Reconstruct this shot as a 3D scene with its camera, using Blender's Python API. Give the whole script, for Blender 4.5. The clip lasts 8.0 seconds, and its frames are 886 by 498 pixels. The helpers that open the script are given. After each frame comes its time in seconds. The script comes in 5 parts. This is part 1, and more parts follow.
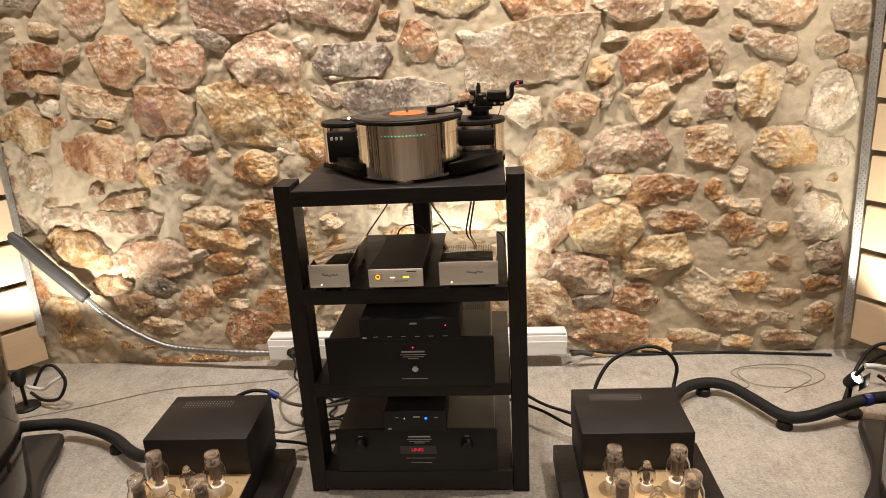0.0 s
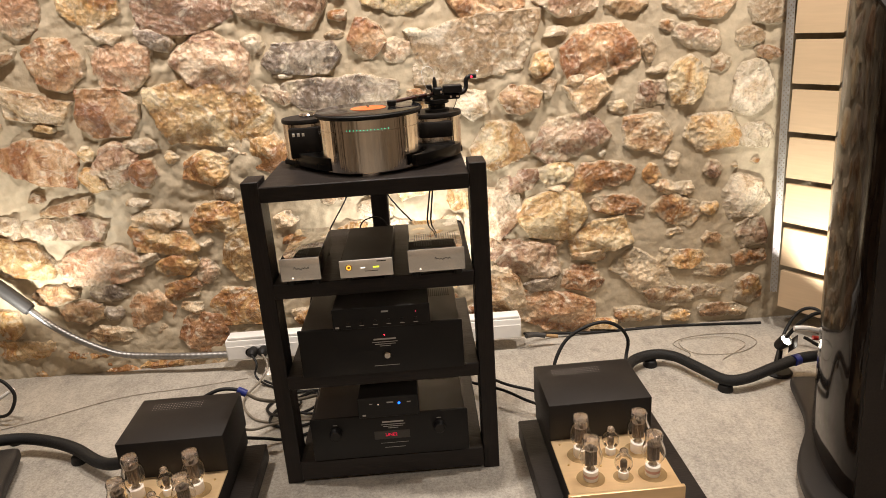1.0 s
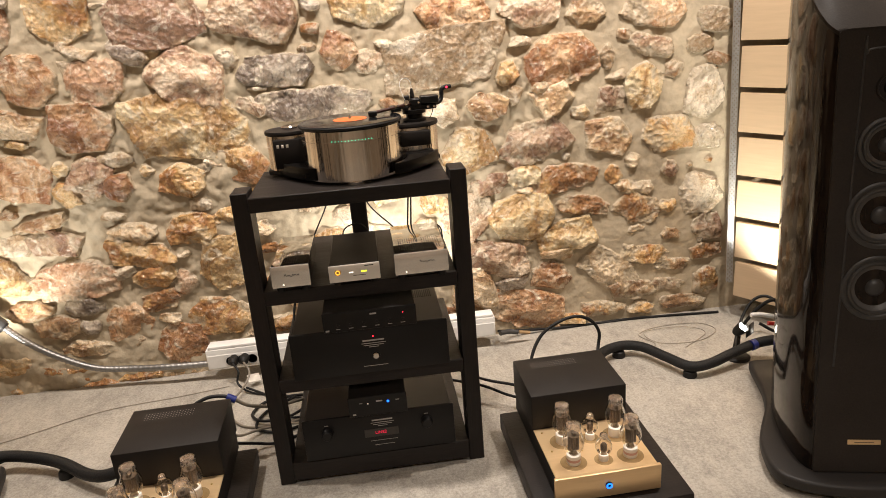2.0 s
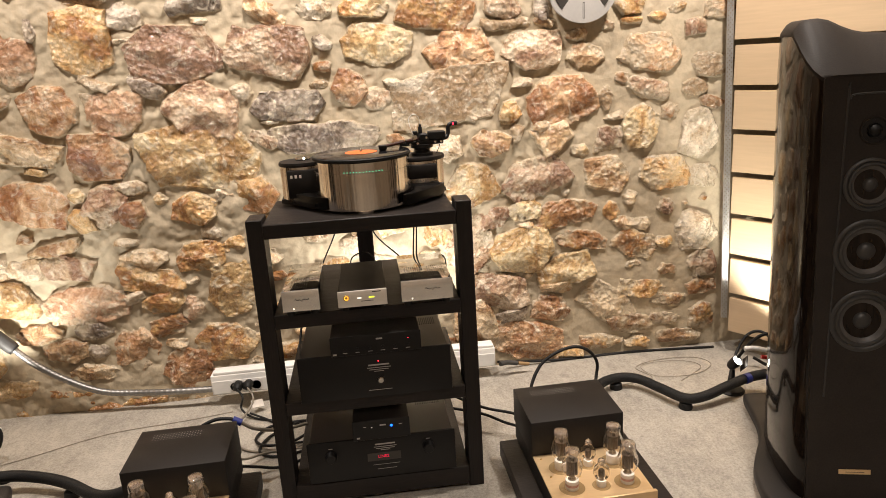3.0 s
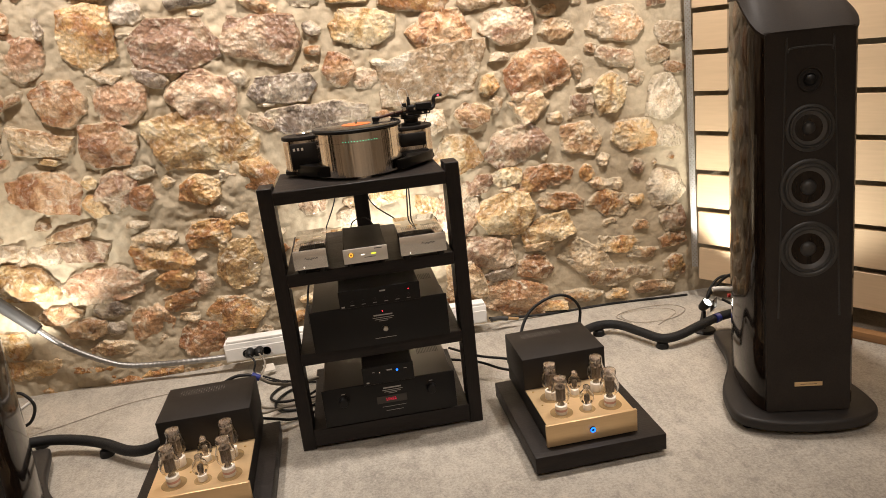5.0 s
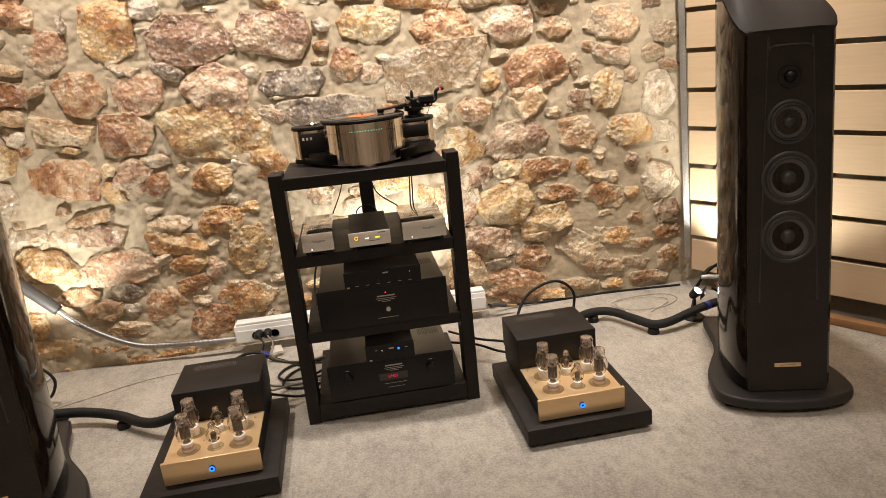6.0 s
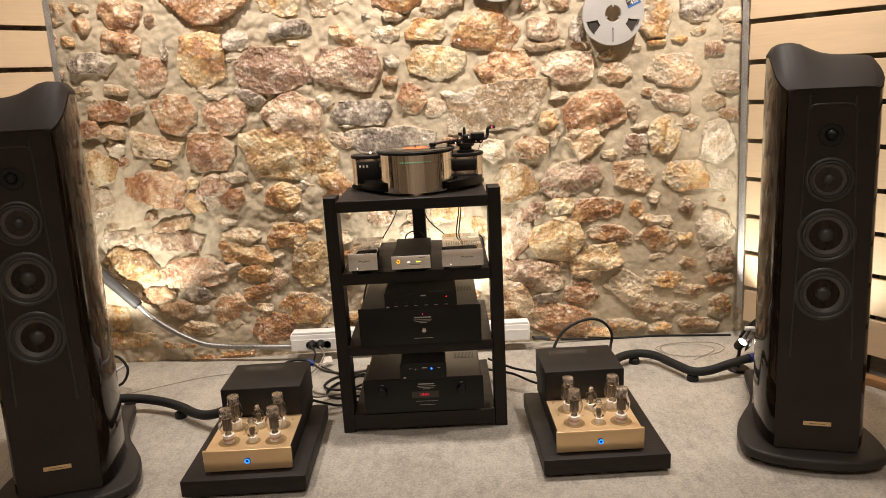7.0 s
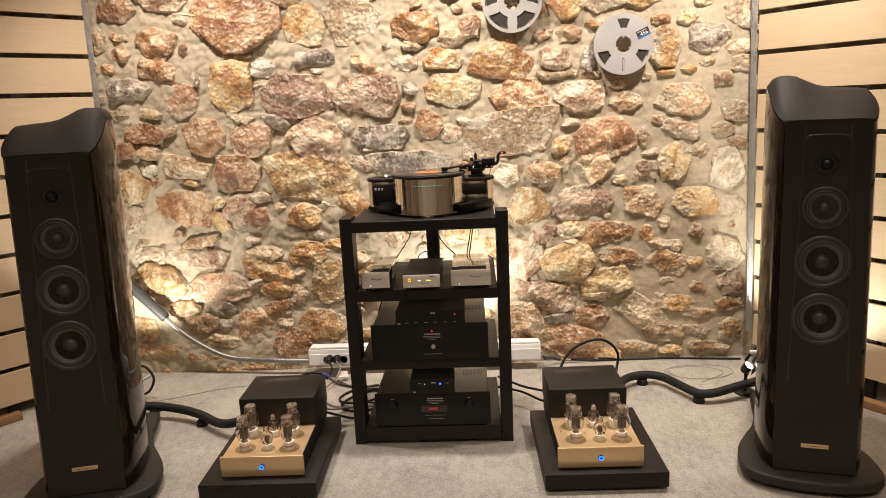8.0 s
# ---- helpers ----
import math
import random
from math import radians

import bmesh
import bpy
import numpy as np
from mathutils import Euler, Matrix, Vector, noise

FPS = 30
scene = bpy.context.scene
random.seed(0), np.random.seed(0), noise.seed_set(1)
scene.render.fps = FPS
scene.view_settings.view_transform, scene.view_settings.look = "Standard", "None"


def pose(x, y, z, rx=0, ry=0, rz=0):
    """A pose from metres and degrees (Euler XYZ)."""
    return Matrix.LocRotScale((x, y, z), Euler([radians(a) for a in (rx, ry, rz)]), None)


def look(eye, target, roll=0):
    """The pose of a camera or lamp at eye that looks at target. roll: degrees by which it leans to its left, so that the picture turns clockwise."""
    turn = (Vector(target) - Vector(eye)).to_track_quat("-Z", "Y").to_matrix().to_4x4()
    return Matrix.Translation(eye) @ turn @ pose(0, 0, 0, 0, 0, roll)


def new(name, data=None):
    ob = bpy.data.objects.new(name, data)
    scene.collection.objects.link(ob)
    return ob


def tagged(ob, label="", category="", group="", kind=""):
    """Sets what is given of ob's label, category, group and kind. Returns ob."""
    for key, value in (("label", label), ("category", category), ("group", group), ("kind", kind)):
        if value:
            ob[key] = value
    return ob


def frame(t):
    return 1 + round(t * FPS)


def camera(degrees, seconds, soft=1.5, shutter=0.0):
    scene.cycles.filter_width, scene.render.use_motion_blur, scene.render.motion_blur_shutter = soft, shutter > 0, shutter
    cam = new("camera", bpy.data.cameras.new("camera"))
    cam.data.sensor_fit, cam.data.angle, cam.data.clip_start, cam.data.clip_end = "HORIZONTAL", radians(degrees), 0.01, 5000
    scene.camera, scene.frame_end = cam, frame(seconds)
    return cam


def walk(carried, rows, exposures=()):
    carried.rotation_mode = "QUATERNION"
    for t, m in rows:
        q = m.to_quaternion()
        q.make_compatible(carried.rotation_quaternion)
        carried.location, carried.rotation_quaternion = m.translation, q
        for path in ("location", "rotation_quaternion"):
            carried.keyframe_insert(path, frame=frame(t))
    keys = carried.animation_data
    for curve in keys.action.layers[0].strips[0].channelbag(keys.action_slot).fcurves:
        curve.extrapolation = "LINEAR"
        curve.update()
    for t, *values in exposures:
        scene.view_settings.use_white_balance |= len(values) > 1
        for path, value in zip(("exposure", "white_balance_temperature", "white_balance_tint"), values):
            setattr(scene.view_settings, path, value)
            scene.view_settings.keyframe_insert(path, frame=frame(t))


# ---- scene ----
cam = camera(66.0, 8.0, 0.9)
PATH = [
    (0, (0.243, -0.121, 1.262), (0.08, 1.77, 0.631), -3.2),
    (0.5, (0.214, -0.135, 1.263), (0.132, 1.755, 0.615), -2.9),
    (1, (0.146, -0.197, 1.264), (0.192, 1.695, 0.617), -3.9),
    (1.2, (0.133, -0.224, 1.269), (0.234, 1.666, 0.622), -4.4),
    (2.3, (0.049, -0.293, 1.299), (0.247, 1.592, 0.659), -4.0),
    (2.5, (0.046, -0.308, 1.283), (0.248, 1.591, 0.69), -3.4),
    (3, (0.033, -0.354, 1.296), (0.231, 1.562, 0.755), -3.4),
    (3.5, (0.046, -0.43, 1.269), (0.253, 1.488, 0.741), -4.4),
    (4, (0.032, -0.489, 1.278), (0.281, 1.422, 0.744), -5.0),
    (4.5, (0.023, -0.53, 1.282), (0.269, 1.381, 0.744), -5.5),
    (5, (-0.026, -0.582, 1.264), (0.212, 1.319, 0.688), -6.1),
    (5.2, (-0.029, -0.62, 1.252), (0.197, 1.275, 0.651), -7.2),
    (6.3, (-0.028, -0.747, 1.265), (0.154, 1.167, 0.716), -4.2),
    (6.5, (0.003, -0.773, 1.272), (0.085, 1.156, 0.751), -4.5),
    (7, (0.121, -0.856, 1.277), (0.104, 1.086, 0.798), -3.0),
    (7.5, (0.176, -0.946, 1.293), (0.047, 1.0, 0.851), -4.0),
    (8, (0.189, -0.962, 1.298), (0.093, 0.992, 0.881), -2.6),
]
walk(cam, [(t, look(eye, target, roll)) for t, eye, target, roll in PATH])

# ---- light ----
world = bpy.data.worlds.new("room_dark")
scene.world = world
world.use_nodes = True
world.node_tree.nodes["Background"].inputs[0].default_value = (1.0, 0.78, 0.55, 1)
world.node_tree.nodes["Background"].inputs[1].default_value = 0.02

WARM = (1.0, 0.90, 0.82)


def spot_lamp(name, eye, target, watts, size=70, blend=0.6, radius=0.04, color=WARM):
    data = bpy.data.lights.new(name, "SPOT")
    data.energy, data.spot_size, data.spot_blend, data.shadow_soft_size, data.color = watts, radians(size), blend, radius, color
    ob = new(name, data)
    ob.matrix_world = look(eye, target)
    return ob


# ceiling downlights over the wall
for x, y, watts in ((-1.05, 1.60, 136), (0.05, 1.60, 172), (1.22, 1.50, 176)):
    spot_lamp("ceiling_downlight", (x, y, 2.55), (x, 2.32, 0.20), watts, 92, 0.9, 0.05)
# added fill lamps without fixtures, to lift the floor, fronts and slats
for x, y, watts in ((-1.0, -0.8, 92), (1.0, -0.8, 112)):
    spot_lamp("room_fill_lamp", (x, y, 2.55), (x, y + 0.3, 0.0), watts, 120, 1.0, 0.08)
# two more added lamps brighten the rear wall for the metal to reflect
for x in (-1.3, 1.3):
    spot_lamp("room_fill_lamp", (x, -2.6, 2.55), (x, -3.4, 1.1), 110, 110, 1.0, 0.08)
# small floor spotlights that graze the stone and the slats
spot_lamp("floor_spot_beam", (1.355, 1.885, 0.19), (1.67, 1.96, 0.62), 32, 110, 0.5, 0.02, (1.0, 0.95, 0.84))
spot_lamp("floor_spot_beam", (-1.38, 1.95, 0.19), (-1.47, 2.27, 0.74), 26, 110, 0.5, 0.02, (1.0, 0.95, 0.86))
spot_lamp("floor_spot_beam", (0.08, 2.05, 0.25), (0.12, 2.31, 0.56), 27, 118, 0.7, 0.02, (1.0, 0.96, 0.88))


# ---- materials ----
def nodes_of(name):
    m = bpy.data.materials.new(name)
    m.use_nodes = True
    nt = m.node_tree
    return m, nt, nt.nodes["Principled BSDF"]


def link(nt, a, b):
    nt.links.new(a, b)


def surface(name, color, rough=0.5, metal=0.0, grain=40.0, vary=0.12, bump=0.1, coarse=4.0, stretch=(1, 1, 1), coat=0.0, rough_vary=0.1, gloss=0.5):
    """A surface with colour and gloss variation at two scales and a fine relief."""
    m, nt, bsdf = nodes_of(name)
    tc = nt.nodes.new("ShaderNodeTexCoord")
    mp = nt.nodes.new("ShaderNodeMapping")
    mp.inputs["Scale"].default_value = stretch
    link(nt, tc.outputs["Object"], mp.inputs["Vector"])
    fine, big = nt.nodes.new("ShaderNodeTexNoise"), nt.nodes.new("ShaderNodeTexNoise")
    fine.inputs["Scale"].default_value, fine.inputs["Detail"].default_value = grain, 6
    big.inputs["Scale"].default_value, big.inputs["Detail"].default_value = coarse, 4
    link(nt, mp.outputs[0], fine.inputs["Vector"])
    link(nt, mp.outputs[0], big.inputs["Vector"])
    add = nt.nodes.new("ShaderNodeMath")
    add.operation = "ADD"
    link(nt, fine.outputs["Fac"], add.inputs[0])
    link(nt, big.outputs["Fac"], add.inputs[1])
    ramp = nt.nodes.new("ShaderNodeMapRange")
    ramp.inputs["From Min"].default_value, ramp.inputs["From Max"].default_value = 0.6, 1.4
    ramp.inputs["To Min"].default_value, ramp.inputs["To Max"].default_value = 1 - vary, 1 + vary
    link(nt, add.outputs[0], ramp.inputs["Value"])
    mul = nt.nodes.new("ShaderNodeVectorMath")
    mul.operation = "SCALE"
    mul.inputs[0].default_value = color
    link(nt, ramp.outputs[0], mul.inputs["Scale"])
    link(nt, mul.outputs[0], bsdf.inputs["Base Color"])
    rr = nt.nodes.new("ShaderNodeMapRange")
    rr.inputs["From Min"].default_value, rr.inputs["From Max"].default_value = 0.3, 0.7
    rr.inputs["To Min"].default_value, rr.inputs["To Max"].default_value = max(rough - rough_vary * rough, 0.02), min(rough + rough_vary * rough, 1)
    link(nt, big.outputs["Fac"], rr.inputs["Value"])
    link(nt, rr.outputs[0], bsdf.inputs["Roughness"])
    bsdf.inputs["Metallic"].default_value = metal
    bsdf.inputs["Specular IOR Level"].default_value = gloss
    bsdf.inputs["Coat Weight"].default_value = coat
    bsdf.inputs["Coat Roughness"].default_value = 0.05
    if bump:
        b = nt.nodes.new("ShaderNodeBump")
        b.inputs["Strength"].default_value, b.inputs["Distance"].default_value = bump, 0.002
        link(nt, fine.outputs["Fac"], b.inputs["Height"])
        link(nt, b.outputs[0], bsdf.inputs["Normal"])
    return m


def brushed_floor(name, pale, worn):
    """Brushed concrete: fine speckle, short scratches, soft clouds and small dark scuffs."""
    m, nt, bsdf = nodes_of(name)
    tc = nt.nodes.new("ShaderNodeTexCoord")

    def tex(scale, detail, rough, stretch=(1, 1, 1), turn=0.0):
        mp, n = nt.nodes.new("ShaderNodeMapping"), nt.nodes.new("ShaderNodeTexNoise")
        mp.inputs["Scale"].default_value = stretch
        mp.inputs["Rotation"].default_value = (0, 0, radians(turn))
        n.inputs["Scale"].default_value, n.inputs["Detail"].default_value, n.inputs["Roughness"].default_value = scale, detail, rough
        link(nt, tc.outputs["Object"], mp.inputs["Vector"])
        link(nt, mp.outputs[0], n.inputs["Vector"])
        return n

    cloud, speck, scratch, scuff = tex(4.5, 5, 0.6), tex(115, 5, 0.75), tex(30, 7, 0.75, (1.0, 0.6, 1), 12), tex(15, 8, 0.75, (1, 0.7, 1), -20)
    total = None
    for node, weight in ((cloud, 0.45), (speck, 0.95), (scratch, 0.65)):
        mul = nt.nodes.new("ShaderNodeMath")
        mul.operation = "MULTIPLY_ADD"
        mul.inputs[1].default_value = weight
        mul.inputs[2].default_value = 0.0
        link(nt, node.outputs["Fac"], mul.inputs[0])
        if total:
            link(nt, total.outputs[0], mul.inputs[2])
        total = mul
    fac, dark = nt.nodes.new("ShaderNodeMapRange"), nt.nodes.new("ShaderNodeMapRange")
    fac.inputs["From Min"].default_value, fac.inputs["From Max"].default_value = 0.84, 1.16
    dark.inputs["From Min"].default_value, dark.inputs["From Max"].default_value = 0.56, 0.66
    dark.inputs["To Max"].default_value = 0.55
    link(nt, total.outputs[0], fac.inputs["Value"])
    link(nt, scuff.outputs["Fac"], dark.inputs["Value"])
    base, worn_mix = nt.nodes.new("ShaderNodeMixRGB"), nt.nodes.new("ShaderNodeMixRGB")
    base.inputs["Color1"].default_value = (*worn, 1)
    base.inputs["Color2"].default_value = (*(1.18 * c for c in pale), 1)
    worn_mix.inputs["Color2"].default_value = (*(0.8 * c for c in worn), 1)
    link(nt, fac.outputs[0], base.inputs["Fac"])
    link(nt, dark.outputs[0], worn_mix.inputs["Fac"])
    link(nt, base.outputs[0], worn_mix.inputs["Color1"])
    link(nt, worn_mix.outputs[0], bsdf.inputs["Base Color"])
    gloss = nt.nodes.new("ShaderNodeMapRange")
    gloss.inputs["To Min"].default_value, gloss.inputs["To Max"].default_value = 0.42, 0.68
    link(nt, scratch.outputs["Fac"], gloss.inputs["Value"])
    link(nt, gloss.outputs[0], bsdf.inputs["Roughness"])
    b = nt.nodes.new("ShaderNodeBump")
    b.inputs["Strength"].default_value, b.inputs["Distance"].default_value = 0.4, 0.0015
    link(nt, total.outputs[0], b.inputs["Height"])
    link(nt, b.outputs[0], bsdf.inputs["Normal"])
    return m


def glowing(name, color, strength):
    m, nt, bsdf = nodes_of(name)
    bsdf.inputs["Base Color"].default_value = (*color, 1)
    bsdf.inputs["Emission Color"].default_value = (*color, 1)
    bsdf.inputs["Emission Strength"].default_value = strength
    return m


def stone_surface(name, *tones):
    """Broken natural stone: three tones in veins and patches, chipped relief; each stone differs."""
    m, nt, bsdf = nodes_of(name)
    pale, mid, dark = (dull(c) for c in tones)
    tc, info = nt.nodes.new("ShaderNodeTexCoord"), nt.nodes.new("ShaderNodeObjectInfo")
    off = nt.nodes.new("ShaderNodeVectorMath")
    off.operation = "SCALE"
    off.inputs[0].default_value = (13.0, 7.0, 19.0)
    link(nt, info.outputs["Random"], off.inputs["Scale"])
    at = nt.nodes.new("ShaderNodeVectorMath")
    at.operation = "ADD"
    link(nt, tc.outputs["Object"], at.inputs[0])
    link(nt, off.outputs[0], at.inputs[1])

    def tex(scale, detail, rough=0.6, distort=0.0):
        n = nt.nodes.new("ShaderNodeTexNoise")
        n.inputs["Scale"].default_value, n.inputs["Detail"].default_value = scale, detail
        n.inputs["Roughness"].default_value, n.inputs["Distortion"].default_value = rough, distort
        link(nt, at.outputs[0], n.inputs["Vector"])
        return n

    patch, vein, grit = tex(7, 8, 0.6, 0.9), tex(17, 8, 0.66, 1.6), tex(120, 5, 0.66)
    ramp = nt.nodes.new("ShaderNodeValToRGB")
    e = ramp.color_ramp.elements
    e[0].position, e[0].color = 0.42, (*dark, 1)
    e[1].position, e[1].color = 0.585, (*pale, 1)
    mid_e = e.new(0.50)
    mid_e.color = (*mid, 1)
    shift, toned = nt.nodes.new("ShaderNodeMapRange"), nt.nodes.new("ShaderNodeMath")
    shift.inputs["To Min"].default_value, shift.inputs["To Max"].default_value = -0.07, 0.07
    link(nt, info.outputs["Random"], shift.inputs["Value"])
    link(nt, patch.outputs["Fac"], toned.inputs[0])
    link(nt, shift.outputs[0], toned.inputs[1])
    link(nt, toned.outputs[0], ramp.inputs["Fac"])
    mix = nt.nodes.new("ShaderNodeMixRGB")
    mix.inputs["Color2"].default_value = (0.80, 0.69, 0.52, 1)
    mr = nt.nodes.new("ShaderNodeMapRange")
    mr.inputs["From Min"].default_value, mr.inputs["From Max"].default_value = 0.55, 0.64
    mr.inputs["To Max"].default_value = 0.7
    link(nt, vein.outputs["Fac"], mr.inputs["Value"])
    link(nt, mr.outputs[0], mix.inputs["Fac"])
    link(nt, ramp.outputs[0], mix.inputs["Color1"])
    hsv = nt.nodes.new("ShaderNodeHueSaturation")
    vr = nt.nodes.new("ShaderNodeMapRange")
    vr.inputs["To Min"].default_value, vr.inputs["To Max"].default_value = 0.82, 1.18
    link(nt, info.outputs["Random"], vr.inputs["Value"])
    gr = nt.nodes.new("ShaderNodeMapRange")
    gr.inputs["From Min"].default_value, gr.inputs["From Max"].default_value = 0.3, 0.7
    gr.inputs["To Min"].default_value, gr.inputs["To Max"].default_value = 0.74, 1.16
    link(nt, grit.outputs["Fac"], gr.inputs["Value"])
    mm = nt.nodes.new("ShaderNodeMath")
    mm.operation = "MULTIPLY"
    link(nt, vr.outputs[0], mm.inputs[0])
    link(nt, gr.outputs[0], mm.inputs[1])
    link(nt, mm.outputs[0], hsv.inputs["Value"])
    link(nt, mix.outputs[0], hsv.inputs["Color"])
    # lime smeared over the sunken rim of the stone, with a ragged edge
    xyz, smear = nt.nodes.new("ShaderNodeSeparateXYZ"), nt.nodes.new("ShaderNodeMapRange")
    link(nt, tc.outputs["Object"], xyz.inputs[0])
    ragged = nt.nodes.new("ShaderNodeMath")
    ragged.operation = "MULTIPLY_ADD"
    ragged.inputs[1].default_value = 0.045
    link(nt, patch.outputs["Fac"], ragged.inputs[0])
    link(nt, xyz.outputs["Y"], ragged.inputs[2])
    smear.inputs["From Min"].default_value, smear.inputs["From Max"].default_value = 0.007, 0.015
    smear.inputs["To Max"].default_value = 0.85
    link(nt, ragged.outputs[0], smear.inputs["Value"])
    lime = nt.nodes.new("ShaderNodeMixRGB")
    lime.inputs["Color2"].default_value = (0.50, 0.41, 0.285, 1)
    link(nt, smear.outputs[0], lime.inputs["Fac"])
    link(nt, hsv.outputs[0], lime.inputs["Color1"])
    link(nt, lime.outputs[0], bsdf.inputs["Base Color"])
    sheen = nt.nodes.new("ShaderNodeMapRange")
    sheen.inputs["From Min"].default_value, sheen.inputs["From Max"].default_value = 0.35, 0.65
    sheen.inputs["To Min"].default_value, sheen.inputs["To Max"].default_value = 0.12, 0.42
    link(nt, vein.outputs["Fac"], sheen.inputs["Value"])
    link(nt, sheen.outputs[0], bsdf.inputs["Roughness"])
    bsdf.inputs["Specular IOR Level"].default_value = 0.9
    crack = nt.nodes.new("ShaderNodeTexVoronoi")
    crack.inputs["Scale"].default_value = 55
    link(nt, at.outputs[0], crack.inputs["Vector"])
    chip = tex(26, 6, 0.6, 0.4)
    chip.noise_type = "RIDGED_MULTIFRACTAL"
    b0, b1, b2, b3 = (nt.nodes.new("ShaderNodeBump") for _ in range(4))
    b0.inputs["Strength"].default_value, b0.inputs["Distance"].default_value = 0.9, 0.009
    link(nt, chip.outputs["Fac"], b0.inputs["Height"])
    link(nt, b0.outputs[0], b1.inputs["Normal"])
    for b, node, out, strength, dist in ((b1, vein, "Fac", 1.0, 0.014), (b2, crack, "Distance", 0.9, 0.007), (b3, grit, "Fac", 0.8, 0.0035)):
        b.inputs["Strength"].default_value, b.inputs["Distance"].default_value = strength, dist
        link(nt, node.outputs[out], b.inputs["Height"])
    link(nt, b1.outputs[0], b2.inputs["Normal"])
    link(nt, b2.outputs[0], b3.inputs["Normal"])
    link(nt, b3.outputs[0], bsdf.inputs["Normal"])
    return m


def dull(c, k=0.02):
    """A colour drawn a little towards its own grey."""
    g = 0.35 * c[0] + 0.5 * c[1] + 0.15 * c[2]
    return tuple(v + k * (g - v) for v in c)


STONE = {
    "rust": stone_surface("rust_stone", (0.66, 0.44, 0.26), (0.49, 0.265, 0.125), (0.31, 0.135, 0.055)),
    "ochre": stone_surface("ochre_stone", (0.74, 0.53, 0.29), (0.62, 0.36, 0.135), (0.39, 0.18, 0.065)),
    "grey": stone_surface("grey_stone", (0.55, 0.46, 0.36), (0.35, 0.275, 0.205), (0.17, 0.125, 0.09)),
    "cream": stone_surface("cream_stone", (0.74, 0.63, 0.48), (0.64, 0.50, 0.34), (0.44, 0.30, 0.17)),
    "tan": stone_surface("tan_stone", (0.72, 0.56, 0.37), (0.58, 0.39, 0.21), (0.38, 0.215, 0.105)),
    "honey": stone_surface("honey_stone", (0.74, 0.59, 0.36), (0.64, 0.43, 0.20), (0.40, 0.225, 0.085)),
    "rose": stone_surface("rose_stone", (0.70, 0.55, 0.39), (0.52, 0.345, 0.21), (0.33, 0.185, 0.11)),
    "peach": stone_surface("peach_stone", (0.62, 0.42, 0.27), (0.55, 0.33, 0.195), (0.43, 0.23, 0.125)),
}
MORTAR = surface("lime_mortar", (0.46, 0.378, 0.262), 0.7, 0, 42, 0.24, 0.7, 5)
MORTAR.node_tree.nodes["Bump"].inputs["Distance"].default_value = 0.0065
FLOOR = brushed_floor("grey_concrete_floor", (0.40, 0.365, 0.31), (0.25, 0.225, 0.19))
PLASTER = surface("pale_plaster", (0.62, 0.53, 0.42), 0.85, 0, 60, 0.06, 0.2, 2)
SLAT = surface("pale_birch_ply", (0.60, 0.445, 0.285), 0.5, 0, 22, 0.09, 0.08, 2.5, (0.35, 0.35, 5))
BATTEN = surface("brown_oiled_wood", (0.26, 0.135, 0.055), 0.45, 0, 30, 0.3, 0.2, 4, (0.4, 3, 3))
GALV = surface("galvanised_steel", (0.66, 0.65, 0.63), 0.42, 0.7, 90, 0.25, 0.1, 18)
BLACK_OAK = surface("black_stained_wood", (0.013, 0.0095, 0.0080), 0.5, 0, 45, 0.45, 0.35, 6, (6, 6, 0.5), gloss=0.28)
BLACK_BOARD = surface("black_stained_board", (0.013, 0.0095, 0.0080), 0.5, 0, 45, 0.45, 0.35, 6, (0.5, 6, 6), gloss=0.28)
BLACK_METAL = surface("black_anodised_metal", (0.010, 0.009, 0.0085), 0.42, 0.2, 200, 0.2, 0.1, 8, gloss=0.28)
BLACK_PAINT = surface("black_powder_coat", (0.011, 0.0088, 0.0075), 0.5, 0, 300, 0.2, 0.2, 6, gloss=0.28)
BLACK_MATTE = surface("black_leather", (0.032, 0.0265, 0.0225), 0.6, 0, 260, 0.25, 0.2, 6, gloss=0.12)
BASE_PAINT = surface("charcoal_textured_paint", (0.026, 0.023, 0.021), 0.5, 0, 320, 0.2, 0.3, 6, gloss=0.28)
ACRYLIC = surface("satin_black_acrylic", (0.005, 0.0045, 0.004), 0.3, 0, 120, 0.2, 0.05, 10, gloss=0.15)
RUBBER = surface("black_rubber", (0.010, 0.0095, 0.009), 0.55, 0, 120, 0.2, 0.3, 10, gloss=0.28)
CONE = surface("black_paper_cone", (0.09, 0.085, 0.08), 0.45, 0, 160, 0.2, 0.4, 10)
AMP_LID = surface("satin_black_steel", (0.17, 0.155, 0.15), 0.40, 0.9, 300, 0.15, 0.08, 6)
RING = surface("satin_black_ring", (0.045, 0.043, 0.041), 0.42, 0.2, 200, 0.1, 0.0, 8)
SLEEVE = surface("braided_black_sleeve", (0.011, 0.0105, 0.010), 0.6, 0, 500, 0.5, 0.9, 30, gloss=0.28)
LACQUER = surface("dark_walnut_lacquer", (0.013, 0.0085, 0.006), 0.14, 0, 14, 0.75, 0.0, 5, (5, 5, 0.5), 0.45, gloss=0.06)
# brushed finish; the vertical streaks in its colour also imitate reflected lamps
STEEL = surface("brushed_steel", (0.78, 0.73, 0.67), 0.13, 1.0, 60, 0.25, 1.0, 22, (1, 1, 0.02))
STEEL.node_tree.nodes["Bump"].inputs["Distance"].default_value = 0.0028
